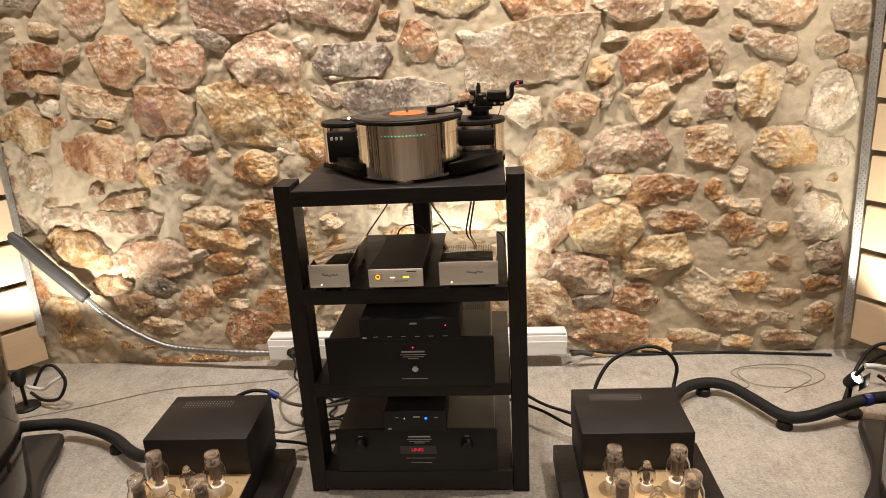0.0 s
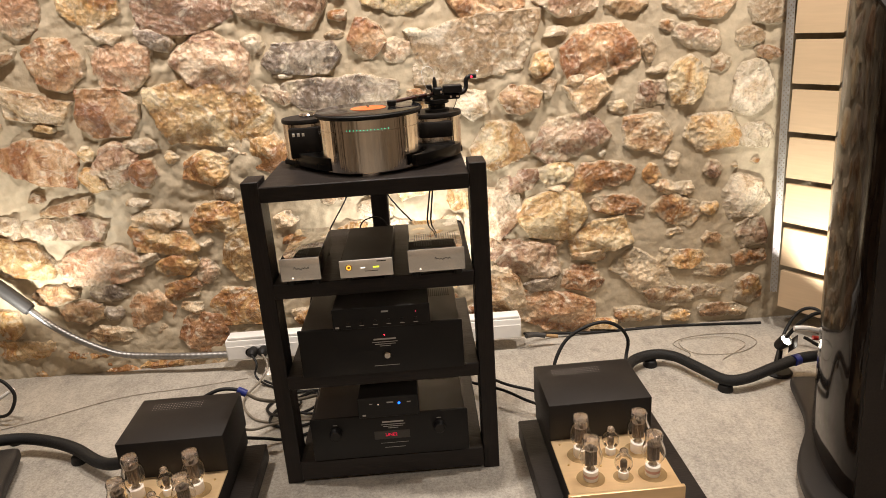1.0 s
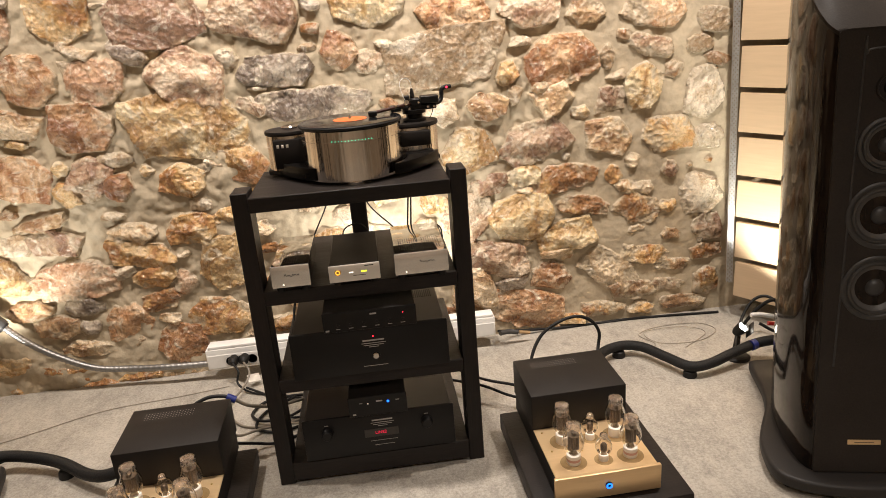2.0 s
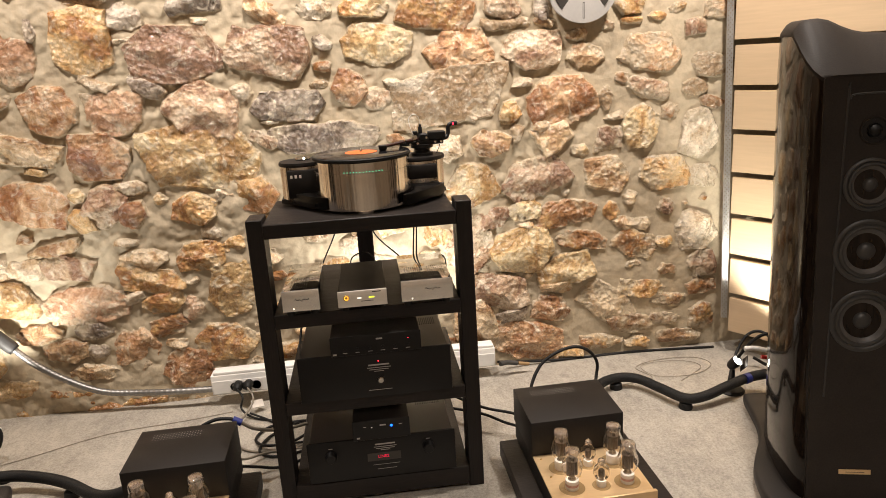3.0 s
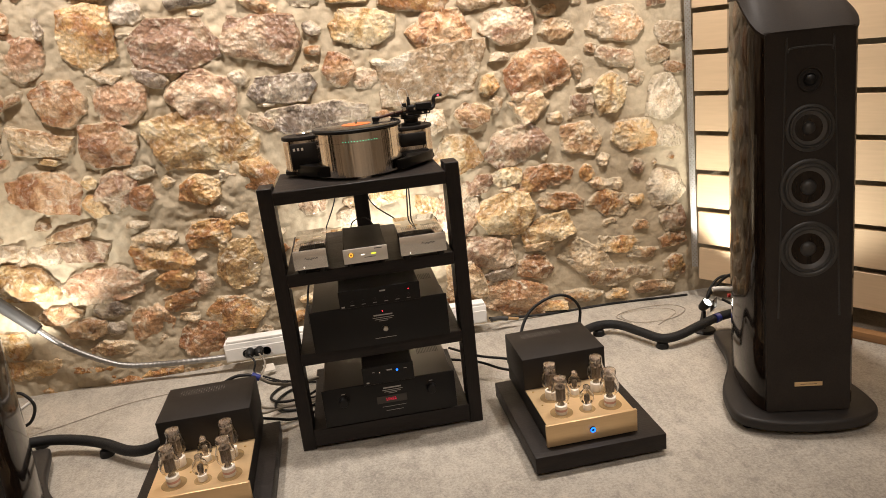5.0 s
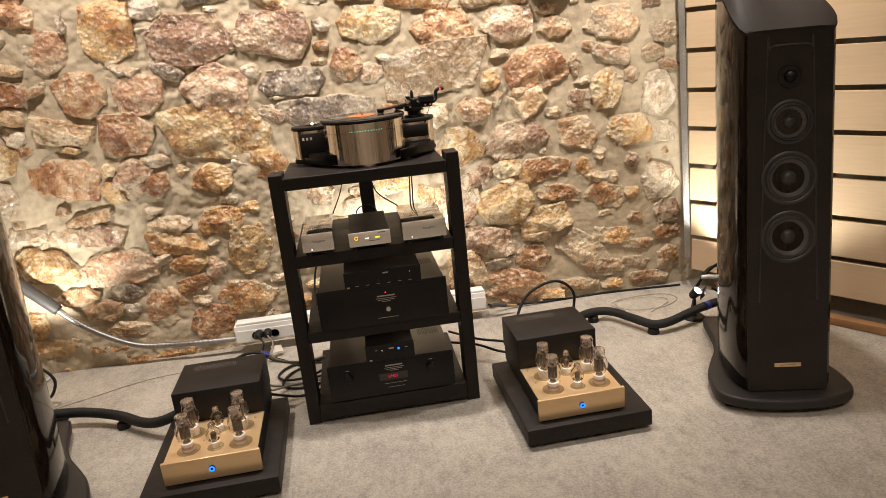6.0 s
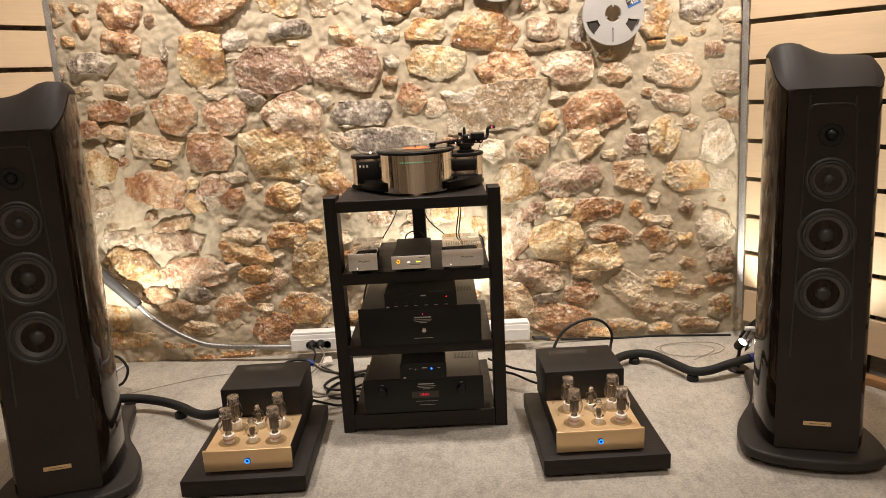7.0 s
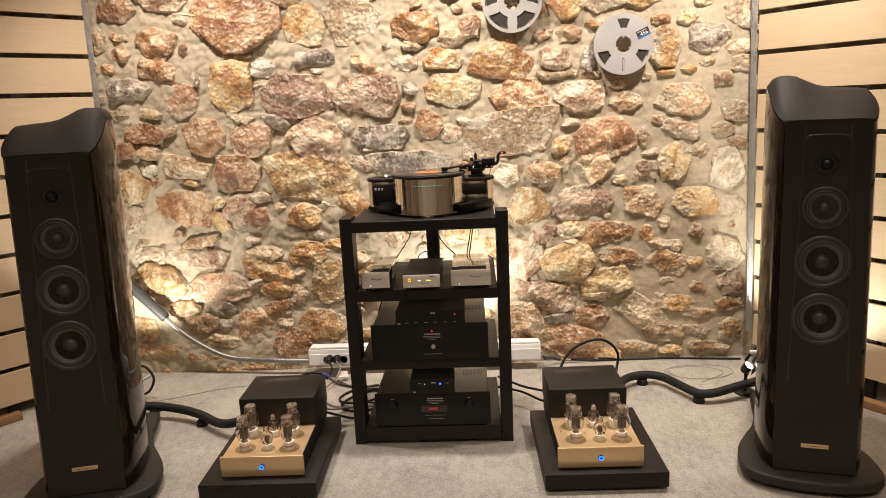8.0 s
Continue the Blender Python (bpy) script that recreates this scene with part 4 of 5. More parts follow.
    bmesh.ops.triangle_fill(bm, use_beauty=True, use_dissolve=False, edges=edges)
    grown = bmesh.ops.extrude_face_region(bm, geom=bm.faces[:])["geom"]
    bmesh.ops.translate(bm, vec=(0, 0.016, 0), verts=[v for v in grown if isinstance(v, bmesh.types.BMVert)])
    bm.transform(tilt)
    baffle = part("baffle", bm, BLACK_MATTE, sp, "matte black leather front")
    out = [(-0.088, 0.30), (-0.066, h - 0.075), (-0.061, h - 0.055), (-0.046, h - 0.042), (0.046, h - 0.042), (0.061, h - 0.055), (0.066, h - 0.075), (0.088, 0.30)]
    line = [(x, -0.0035, z) for x, z in out]
    bm = tube(line, 0.0030, 6, 5)
    bm.transform(tilt)
    part("panel_bead", bm, RING, baffle)
    for z, r, dome in drivers:
        put = tilt @ front(0.0, -0.004, z)
        ringp = part("driver", lathe([(r * 1.20, 0), (r * 1.20, 0.002), (r * 1.14, 0.0042), (r * 1.06, 0.0042), (r, 0.0012), (r, 0.0), (r * 1.20, 0)], 48, put), RING if not dome else BLACK_MATTE, baffle, "black driver ring")
        if dome:
            part("plate", lathe([(0, 0.0008), (r * 1.02, 0.0008), (r * 1.02, 0.0), (0, 0.0)], 40, put), BLACK_PAINT, ringp)
            part("dome", lathe([(0.019, 0.0009), (0.018, 0.005), (0.0155, 0.003), (0.0135, 0.006), (0.009, 0.0105), (0, 0.0125)], 32, put), RUBBER, ringp, "soft dome tweeter")
            for k in range(5):
                a = math.tau * k / 5 + 0.3
                part("screw", lathe([(0, 0.0009), (0.0022, 0.0009), (0.0018, 0.0022), (0, 0.0024)], 8, put @ Matrix.Translation((0.025 * math.cos(a), 0.025 * math.sin(a), 0))), BLACK_METAL, ringp)
        else:
            part("surround", lathe([(r * 1.03, 0.0010), (r * 0.97, 0.0058), (r * 0.90, 0.0064), (r * 0.84, 0.002), (r * 0.84, 0.0)], 48, put), RING, ringp)
            part("cone", lathe([(r * 0.845, 0.0015), (r * 0.60, -0.011), (r * 0.30, -0.026), (r * 0.20, -0.030)], 48, put), CONE, ringp, "black paper cone")
            part("dust_cap", lathe([(r * 0.36, -0.026), (r * 0.37, -0.012), (r * 0.30, -0.003), (r * 0.16, 0.001), (0, 0.002)], 32, put), RING, ringp)
    bm = box(-0.041, 0.041, -0.0075, -0.0042, 0.0790, 0.0930, 0.0015, None, 2)
    bm.transform(tilt)
    plate = part("badge", bm, GOLD, sp, "small brass badge")
    bm = box(-0.024, 0.024, -0.0079, -0.0074, 0.0853, 0.0867)
    bm.transform(tilt)
    part("lettering", bm, INK, plate)
    return sp


loudspeaker(pose(1.272, 1.127, 0, 0, 0, -14), 1, "tall black floorstanding loudspeaker with glossy walnut sides")
loudspeaker(pose(-1.153, 1.080, 0, 0, 0, 13.5), -1, "tall black floorstanding loudspeaker with glossy walnut sides")


# ---- tape reels on the wall ----
def tape_reel(m, label, spokes, sticker):
    r0 = 0.133
    t = thing("tape_reel", m, label, "tape reel", "tape reels on the wall")
    turn = math.pi / 2
    wins = [turn + k * math.tau / spokes for k in range(spokes)]
    # flange in polar cells, the windows left open
    bm = bmesh.new()
    nr, na = 44, 360
    rs = [0.036 + (r0 - 0.036) * k / nr for k in range(nr + 1)]
    lim = (0.072, 0.120, 0.25) if spokes == 3 else (0.066, 0.120, 0.42)
    verts = {}

    def at(i, j, z):
        key = (i, j % na, z)
        if key not in verts:
            a = math.tau * j / na
            verts[key] = bm.verts.new((rs[i] * math.cos(a), rs[i] * math.sin(a), z))
        return verts[key]

    def is_open(i, j):
        if not 0 <= i < nr:
            return True
        rm, a = (rs[i] + rs[i + 1]) / 2, math.tau * (j + 0.5) / na
        widen = 0.75 + 0.35 * (rm - lim[0]) / (lim[1] - lim[0])
        return lim[0] < rm < lim[1] and any(abs(math.remainder(a - c, math.tau)) < lim[2] * widen for c in wins)

    for i in range(nr):
        for j in range(na):
            if is_open(i, j):
                continue
            bm.faces.new([at(i, j, 0.010), at(i + 1, j, 0.010), at(i + 1, j + 1, 0.010), at(i, j + 1, 0.010)])
            bm.faces.new([at(i, j + 1, 0.008), at(i + 1, j + 1, 0.008), at(i + 1, j, 0.008), at(i, j, 0.008)])
            for (di, dj, a, b) in ((-1, 0, (i, j), (i, j + 1)), (1, 0, (i + 1, j), (i + 1, j + 1)), (0, -1, (i, j), (i + 1, j)), (0, 1, (i, j + 1), (i + 1, j + 1))):
                if is_open(i + di, (j + dj) % na):
                    bm.faces.new([at(*a, 0.010), at(*b, 0.010), at(*b, 0.008), at(*a, 0.008)])
    part("flange", bm, REEL, t, "silver metal flange", 30)
    part("back_flange", lathe([(0.036, -0.010), (r0, -0.010), (r0, -0.008), (0.036, -0.008), (0.036, -0.010)], 64), REEL, t)
    part("tape_pack", lathe([(0.058, -0.0075), (0.112, -0.0075), (0.112, 0.0045), (0.058, 0.0045), (0.058, -0.0075)], 64), INK, t, "dark wound tape")
    part("hub", lathe([(0.034, -0.0075), (0.057, -0.0075), (0.057, 0.0078), (0.034, 0.0078), (0.034, -0.0075)], 48), REEL, t)
    for k in range(3):
        a = turn + k * math.tau / 3
        part("hub_tooth", box(-0.004, 0.004, 0.0275, 0.0345, 0.0005, 0.0095, 0.001), REEL, t).matrix_basis = Matrix.Rotation(a - turn, 4, "Z")
    if sticker:
        b = part("sticker", box(-0.029, 0.029, -0.018, 0.018, 0.0102, 0.0106), INK, t, "dark tape label with pale number")
        b.matrix_basis = Matrix.Translation((0.086, 0.045, 0)) @ Matrix.Rotation(radians(24), 4, "Z")
        part("stripe", box(-0.029, 0.029, -0.018, -0.008, 0.0107, 0.0110), BLUE_PRINT, b)
        part("stripe", box(-0.025, 0.018, 0.009, 0.013, 0.0107, 0.0110), PRINT_AND_LIT_HOLES, b)
        text("number", "456", 0.024, Matrix.Translation((0.004, -0.002, 0.0112)), WHITE, b)
        part("slot", box(-0.004, 0.004, -0.117, -0.060, 0.0101, 0.0104, 0.0), INK, t)
        part("slot", box(-0.0022, 0.0022, -0.115, -0.063, 0.0105, 0.0108, 0.0), REEL, t)
    return t


tape_reel(front(0.884, 2.268, 1.522), "silver metal tape reel with three windows and a dark label", 3, True)
tape_reel(front(0.389, 2.268, 1.729), "silver metal tape reel with five windows showing the stone", 5, False)


# ---- sockets, conduit, cables ----
def socket_strip():
    s = thing("socket_strip", pose(-0.657, 2.205, 0.051), "long white trunking with power sockets along the wall", "power strip")
    part("body", box(0, 1.145, 0.0, 0.062, 0.0, 0.082, 0.003, None, 2), WHITE, s)
    part("lid", box(0.004, 1.141, -0.004, 0.0, 0.006, 0.060, 0.0015), WHITE, s)
    part("top_ridge", box(0.010, 1.140, 0.004, 0.058, 0.082, 0.094, 0.003, None, 2), WHITE, s)
    part("outlet_frame", box(0.070, 0.195, -0.0055, -0.0041, 0.008, 0.055, 0.001), WHITE, s)
    for x in (0.092, 0.135, 0.175):
        part("socket", lathe([(0, 0), (0.017, 0), (0.0185, 0.002), (0.0185, 0.0), (0, 0)], 24, front(x, -0.0058, 0.032)), GREY_WRAP, s)
    part("switch", box(0.083, 0.097, -0.010, -0.006, 0.020, 0.042, 0.001), GREY_CABLE, s)
    return s


socket_strip()


def plug(x, z, pts, material):
    p = thing("power_plug", pose(0, 0, 0), "black mains plug with its cable in the sockets", "plug", "mains plugs")
    part("shell", lathe([(0, 0), (0.018, 0), (0.019, 0.006), (0.019, 0.026), (0.014, 0.034), (0.007, 0.042), (0, 0.042)], 20, front(x, 2.197, z)), RUBBER, p)
    part("cable", tube([(x, 2.158, z)] + pts, 0.0042, 8), material, p)


plug(-0.550, 0.092, [(-0.527, 2.126, 0.070), (-0.532, 2.106, 0.030), (-0.478, 2.065, 0.008), (-0.380, 2.024, 0.006), (-0.281, 1.983, 0.006), (-0.182, 1.951, 0.006)], RUBBER)
plug(-0.510, 0.093, [(-0.487, 2.125, 0.060), (-0.508, 2.066, 0.030), (-0.550, 1.967, 0.008), (-0.484, 1.847, 0.006), (-0.386, 1.816, 0.006), (-0.286, 1.824, 0.012), (-0.185, 1.862, 0.030)], GREY_CABLE)


def cable(name, pts, r, material, label, category="cable", n=8, steps=8):
    return tagged(new(name, mesh_from(name, tube(pts, r, n, steps), material, 60)), label, category)


def conduit():
    c = thing("flexible_conduit", pose(0, 0, 0), "ribbed steel conduit with a grey wrapped end on the wall", "conduit")
    pts = [(-1.388, 2.252, 0.322), (-1.309, 2.250, 0.237), (-1.211, 2.250, 0.162), (-1.092, 2.250, 0.099), (-0.964, 2.248, 0.079), (-0.812, 2.228, 0.076), (-0.657, 2.222, 0.072)]
    part("hose", tube(pts, 0.0132, 12, 22, None, (3, 0.0018)), HOSE, c, "ribbed bright steel hose")
    sleeve = [(-1.629, 2.240, 0.597), (-1.580, 2.240, 0.550), (-1.500, 2.245, 0.452), (-1.439, 2.250, 0.382), (-1.378, 2.252, 0.312)]
    part("sleeve", tube(sleeve, 0.026, 12, 6), GREY_WRAP, c, "grey wrapped sleeve")
    part("collar", tube([(-1.429, 2.250, 0.369), (-1.373, 2.252, 0.306)], 0.0225, 12, 4), RUBBER, c)


conduit()


def speaker_cable(pts, blocks, label):
    s = thing("speaker_cable", pose(0, 0, 0), label, "cable", "speaker cables")
    part("sleeve", tube(pts, 0.0185, 14, 10), SLEEVE, s, "thick braided black sleeve")
    a, b = Vector(pts[-4]), Vector(pts[-3])
    if a.x > 0:
        part("collar", tube([tuple(a.lerp(b, 0.72)), tuple(a.lerp(b, 0.9))], 0.0196, 14, 4), BLUE_CAP, s, "blue collar near the cable's end")
    for x, y in blocks:
        part("support", lathe([(0, 0.0005), (0.024, 0.0005), (0.025, 0.004), (0.022, 0.022), (0.017, 0.026), (0, 0.026)], 18, Matrix.Translation((x, y, 0))), RUBBER, s, "round cable support")
    return s


speaker_cable([(0.698, 1.640, 0.109), (0.744, 1.760, 0.068), (0.791, 1.868, 0.055), (0.856, 1.967, 0.046), (0.939, 2.001, 0.045), (1.009, 1.975, 0.044), (1.062, 1.884, 0.043), (1.114, 1.793, 0.043), (1.185, 1.787, 0.046), (1.289, 1.816, 0.060), (1.403, 1.850, 0.069), (1.474, 1.780, 0.110), (1.480, 1.660, 0.150)], ((0.929, 2.001), (1.119, 1.797)), "thick black speaker cable on round supports across the floor")
speaker_cable([(-0.694, 1.560, 0.126), (-0.753, 1.560, 0.092), (-0.829, 1.566, 0.065), (-0.906, 1.612, 0.047), (-1.003, 1.687, 0.047), (-1.100, 1.733, 0.052), (-1.208, 1.754, 0.060), (-1.290, 1.700, 0.089), (-1.301, 1.600, 0.138)], ((-1.003, 1.687), (-1.275, 1.830)), "thick black speaker cable on round supports across the floor")

cable("signal_cable", [(0.513, 1.640, 0.126), (0.514, 1.700, 0.187), (0.556, 1.740, 0.256), (0.617, 1.750, 0.297), (0.686, 1.755, 0.311), (0.737, 1.755, 0.289), (0.766, 1.755, 0.242), (0.757, 1.740, 0.186), (0.718, 1.640, 0.124)], 0.0058, RUBBER, "black cable looped above the tube amplifier")
cable("power_cable", [(0.27, 1.93, 0.085), (0.364, 1.80, 0.094), (0.45, 1.73, 0.100), (0.505, 1.665, 0.110), (0.53, 1.62, 0.112)], 0.0052, RUBBER, "black cable from rack to amplifier")
cable("power_cable", [(0.26, 1.90, 0.050), (0.362, 1.80, 0.068), (0.44, 1.745, 0.052), (0.50, 1.68, 0.065), (0.54, 1.62, 0.105)], 0.0052, RUBBER, "black cable from rack to amplifier")
cable("signal_cable", [(-0.60, 1.59, 0.165), (-0.575, 1.63, 0.212), (-0.52, 1.645, 0.238), (-0.471, 1.645, 0.239), (-0.443, 1.644, 0.228)], 0.0058, RUBBER, "black cable behind the tube amplifier")
tagged(new("cable_plug", mesh_from("cable_plug", tube([(-0.458, 1.645, 0.235), (-0.432, 1.643, 0.221)], 0.0115, 14, 4), BLUE_CAP)), "blue cable plug behind the tube amplifier", "plug")
cable("power_cable", [(-0.434, 1.643, 0.222), (-0.395, 1.66, 0.185), (-0.324, 1.70, 0.15), (-0.243, 1.74, 0.14)], 0.0058, GREY_CABLE, "grey-brown cable into the rack")
cable("power_cable", [(-0.465, 1.620, 0.084), (-0.410, 1.687, 0.030), (-0.349, 1.706, 0.008), (-0.268, 1.744, 0.007), (-0.166, 1.822, 0.008)], 0.0052, RUBBER, "black cable lying on the floor")
cable("power_cable", [(-0.301, 2.003, 0.007), (-0.403, 1.915, 0.007), (-0.426, 1.816, 0.007), (-0.347, 1.775, 0.007), (-0.226, 1.823, 0.007), (-0.163, 1.931, 0.007)], 0.0052, RUBBER, "black cable coiled on the floor")
cable("power_cable", [(-0.498, 2.085, 0.020), (-0.419, 2.034, 0.007), (-0.342, 1.944, 0.007), (-0.345, 1.865, 0.017), (-0.286, 1.834, 0.017), (-0.184, 1.882, 0.008)], 0.0045, RUBBER, "black cable coiled on the floor")
tagged(new("cable_tag", mesh_from("cable_tag", box(-0.024, 0.024, -0.016, 0.016, 0, 0.0012), SILVER, 0)), "clear plastic tag on a power cable", "tag").matrix_world = pose(-0.475, 2.13, 0.035, 40, 10, 30)
cable("power_cable", [(-0.222, 1.952, 0.030), (-0.311, 2.003, 0.008), (-0.411, 1.985, 0.008), (-0.453, 1.906, 0.008), (-0.405, 1.836, 0.018), (-0.315, 1.844, 0.019), (-0.234, 1.903, 0.030)], 0.0052, RUBBER, "black cable coiled on the floor")
cable("power_cable", [(-0.484, 1.660, 0.094), (-0.458, 1.728, 0.040), (-0.407, 1.786, 0.018), (-0.317, 1.795, 0.020), (-0.248, 1.764, 0.040), (-0.190, 1.800, 0.071)], 0.0045, GREY_CABLE, "grey-brown cable into the rack")
tagged(new("cable_joint", mesh_from("cable_joint", tube([(0.504, 2.188, 0.066), (0.540, 2.208, 0.060), (0.581, 2.212, 0.050)], 0.010, 10, 4), GREY_WRAP)), "dark cable joint beside the socket trunking", "cable joint")
tagged(new("cable_joint", mesh_from("cable_joint", tube([(0.586, 2.212, 0.050), (0.632, 2.216, 0.040)], 0.007, 10, 4), surface("tan_tape", (0.32, 0.20, 0.09), 0.6, 0, 60, 0.1, 0.1, 8))), "tan taped cable joint by the wall", "cable joint")
# thin wires on the wall and the floor
cable("thin_wire", [(-1.519, 1.863, 0.003), (-1.272, 1.958, 0.003), (-1.023, 2.073, 0.003), (-0.775, 2.109, 0.003), (-0.575, 2.146, 0.003)], 0.0016, PALE_WIRE, "thin wire lying on the floor", "wire", 6)
cable("thin_wire", [(0.98, 2.02, 0.003), (1.10, 2.05, 0.003), (1.07, 2.15, 0.003), (1.18, 2.20, 0.003), (1.34, 2.19, 0.003), (1.38, 2.11, 0.003), (1.27, 2.04, 0.003), (1.12, 2.06, 0.004), (1.10, 2.16, 0.006), (1.26, 2.17, 0.006), (1.33, 2.10, 0.005), (1.20, 2.00, 0.003)], 0.0014, PALE_WIRE, "thin wire coiled on the floor", "wire", 6)
cable("thin_wire", [(0.50, 2.21, 0.066), (0.53, 2.24, 0.050), (0.60, 2.275, 0.026), (0.82, 2.292, 0.006), (1.12, 2.296, 0.006), (1.47, 2.262, 0.006)], 0.0055, RUBBER, "dark cable along the foot of the wall", "cable", 6)
for pts in ([(-0.135, 1.720, 0.685), (-0.132, 1.750, 0.695), (-0.100, 1.950, 0.733), (-0.083, 1.970, 0.797), (-0.077, 1.970, 0.868)],
            [(0.115, 1.716, 0.685), (0.104, 1.750, 0.696), (0.054, 1.920, 0.705), (0.029, 1.940, 0.747), (0.023, 1.942, 0.838)],
            [(0.151, 1.716, 0.685), (0.154, 1.740, 0.708), (0.170, 1.860, 0.777), (0.180, 1.900, 0.869)], [(0.160, 1.716, 0.685), (0.164, 1.740, 0.708), (0.178, 1.860, 0.777), (0.185, 1.900, 0.869)],
            [(0.209, 1.716, 0.680), (0.230, 1.735, 0.691), (0.254, 1.760, 0.671), (0.263, 1.800, 0.627)]):
    cable("signal_cable", pts, 0.0024, RUBBER, "thin black cable hanging behind the rack", "cable", 6)
cable("signal_cable", [(-0.052, 1.745, 0.660), (-0.042, 1.760, 0.696), (-0.011, 1.770, 0.708), (0.014, 1.790, 0.696), (0.036, 1.820, 0.656)], 0.0022, RUBBER, "thin black cable behind the rack", "cable", 6)
cable("power_cable", [(-0.240, 1.740, 0.353), (-0.247, 1.860, 0.394), (-0.230, 1.920, 0.464), (-0.190, 1.930, 0.515)], 0.004, RUBBER, "black cable behind the rack", "cable", 6)

cable("signal_cable", [(1.300, 1.74, 0.243), (1.335, 1.735, 0.243), (1.372, 1.72, 0.238)], 0.0085, WHITE, "white plug cable at the loudspeaker's terminals")
cable("signal_cable", [(1.352, 1.72, 0.215), (1.378, 1.715, 0.212), (1.400, 1.71, 0.208)], 0.0075, RED_PLASTIC, "red plug at the loudspeaker's terminals", "plug")
cable("signal_cable", [(1.30, 1.78, 0.19), (1.33, 1.76, 0.25), (1.37, 1.74, 0.29), (1.41, 1.72, 0.285), (1.43, 1.71, 0.25)], 0.006, RUBBER, "black cable loop at the loudspeaker's back")


# ---- floor spotlights ----
def floor_spot(m, label):
    f = thing("floor_spotlight", m, label, "spotlight", "floor spotlights")
    part("base", lathe([(0, 0), (0.045, 0), (0.046, 0.006), (0.040, 0.012), (0, 0.012)], 24), BLACK_PAINT, f)
    part("stem", lathe([(0, 0.0122), (0.007, 0.0122), (0.007, 0.09), (0, 0.09)], 12), BLACK_METAL, f)
    aim = Matrix.Translation((0, 0, 0.115)) @ Matrix.Rotation(radians(30), 4, "Y") @ Matrix.Rotation(radians(28), 4, "X") @ Matrix.Scale(0.68, 4)
    part("head", lathe([(0.0, -0.035), (0.018, -0.035), (0.026, -0.022), (0.033, 0.035), (0.0335, 0.040), (0.030, 0.040), (0.028, 0.030), (0, 0.026)], 24, aim), BLACK_PAINT, f)
    part("lens", lathe([(0, 0.031), (0.026, 0.031), (0.022, 0.034), (0, 0.036)], 24, aim), LAMP_GLASS, f, "lit lamp lens")
    part("hood", box(-0.040, 0.040, 0.037, 0.039, 0.005, 0.070, 0.0006), BLACK_PAINT, f).matrix_basis = aim @ Matrix.Rotation(radians(-90), 4, "Z")
    return f


floor_spot(pose(1.345, 1.880, 0, 0, 0, -15), "small black floor spotlight, lit, beside the steel angle")
cable("power_cable", [(1.333, 1.889, 0.020), (1.418, 2.000, 0.081), (1.481, 2.030, 0.154), (1.532, 2.000, 0.174), (1.563, 1.930, 0.121), (1.498, 1.880, 0.090), (1.435, 1.900, 0.121)], 0.006, RUBBER, "black cable loop beside the floor spotlight")
cable("power_cable", [(-1.496, 2.019, 0.060), (-1.432, 2.000, 0.139), (-1.373, 1.980, 0.158), (-1.328, 1.960, 0.109), (-1.351, 1.939, 0.050), (-1.429, 1.960, 0.030), (-1.487, 1.980, 0.050)], 0.006, RUBBER, "black cable loop behind the loudspeaker")
cable("signal_cable", [(-1.506, 1.990, 0.070), (-1.428, 1.969, 0.070), (-1.383, 1.960, 0.099), (-1.332, 1.970, 0.128)], 0.006, WHITE, "white cable behind the loudspeaker")
floor_spot(pose(-1.50, 1.96, 0, 0, 0, 170), "small black floor spotlight, lit, behind a loudspeaker")
floor_spot(pose(0.13, 2.05, 0, 0, 0, 137), "small black floor spotlight, lit, behind the rack")


# ---- stones of the wall ----
PLACED = []


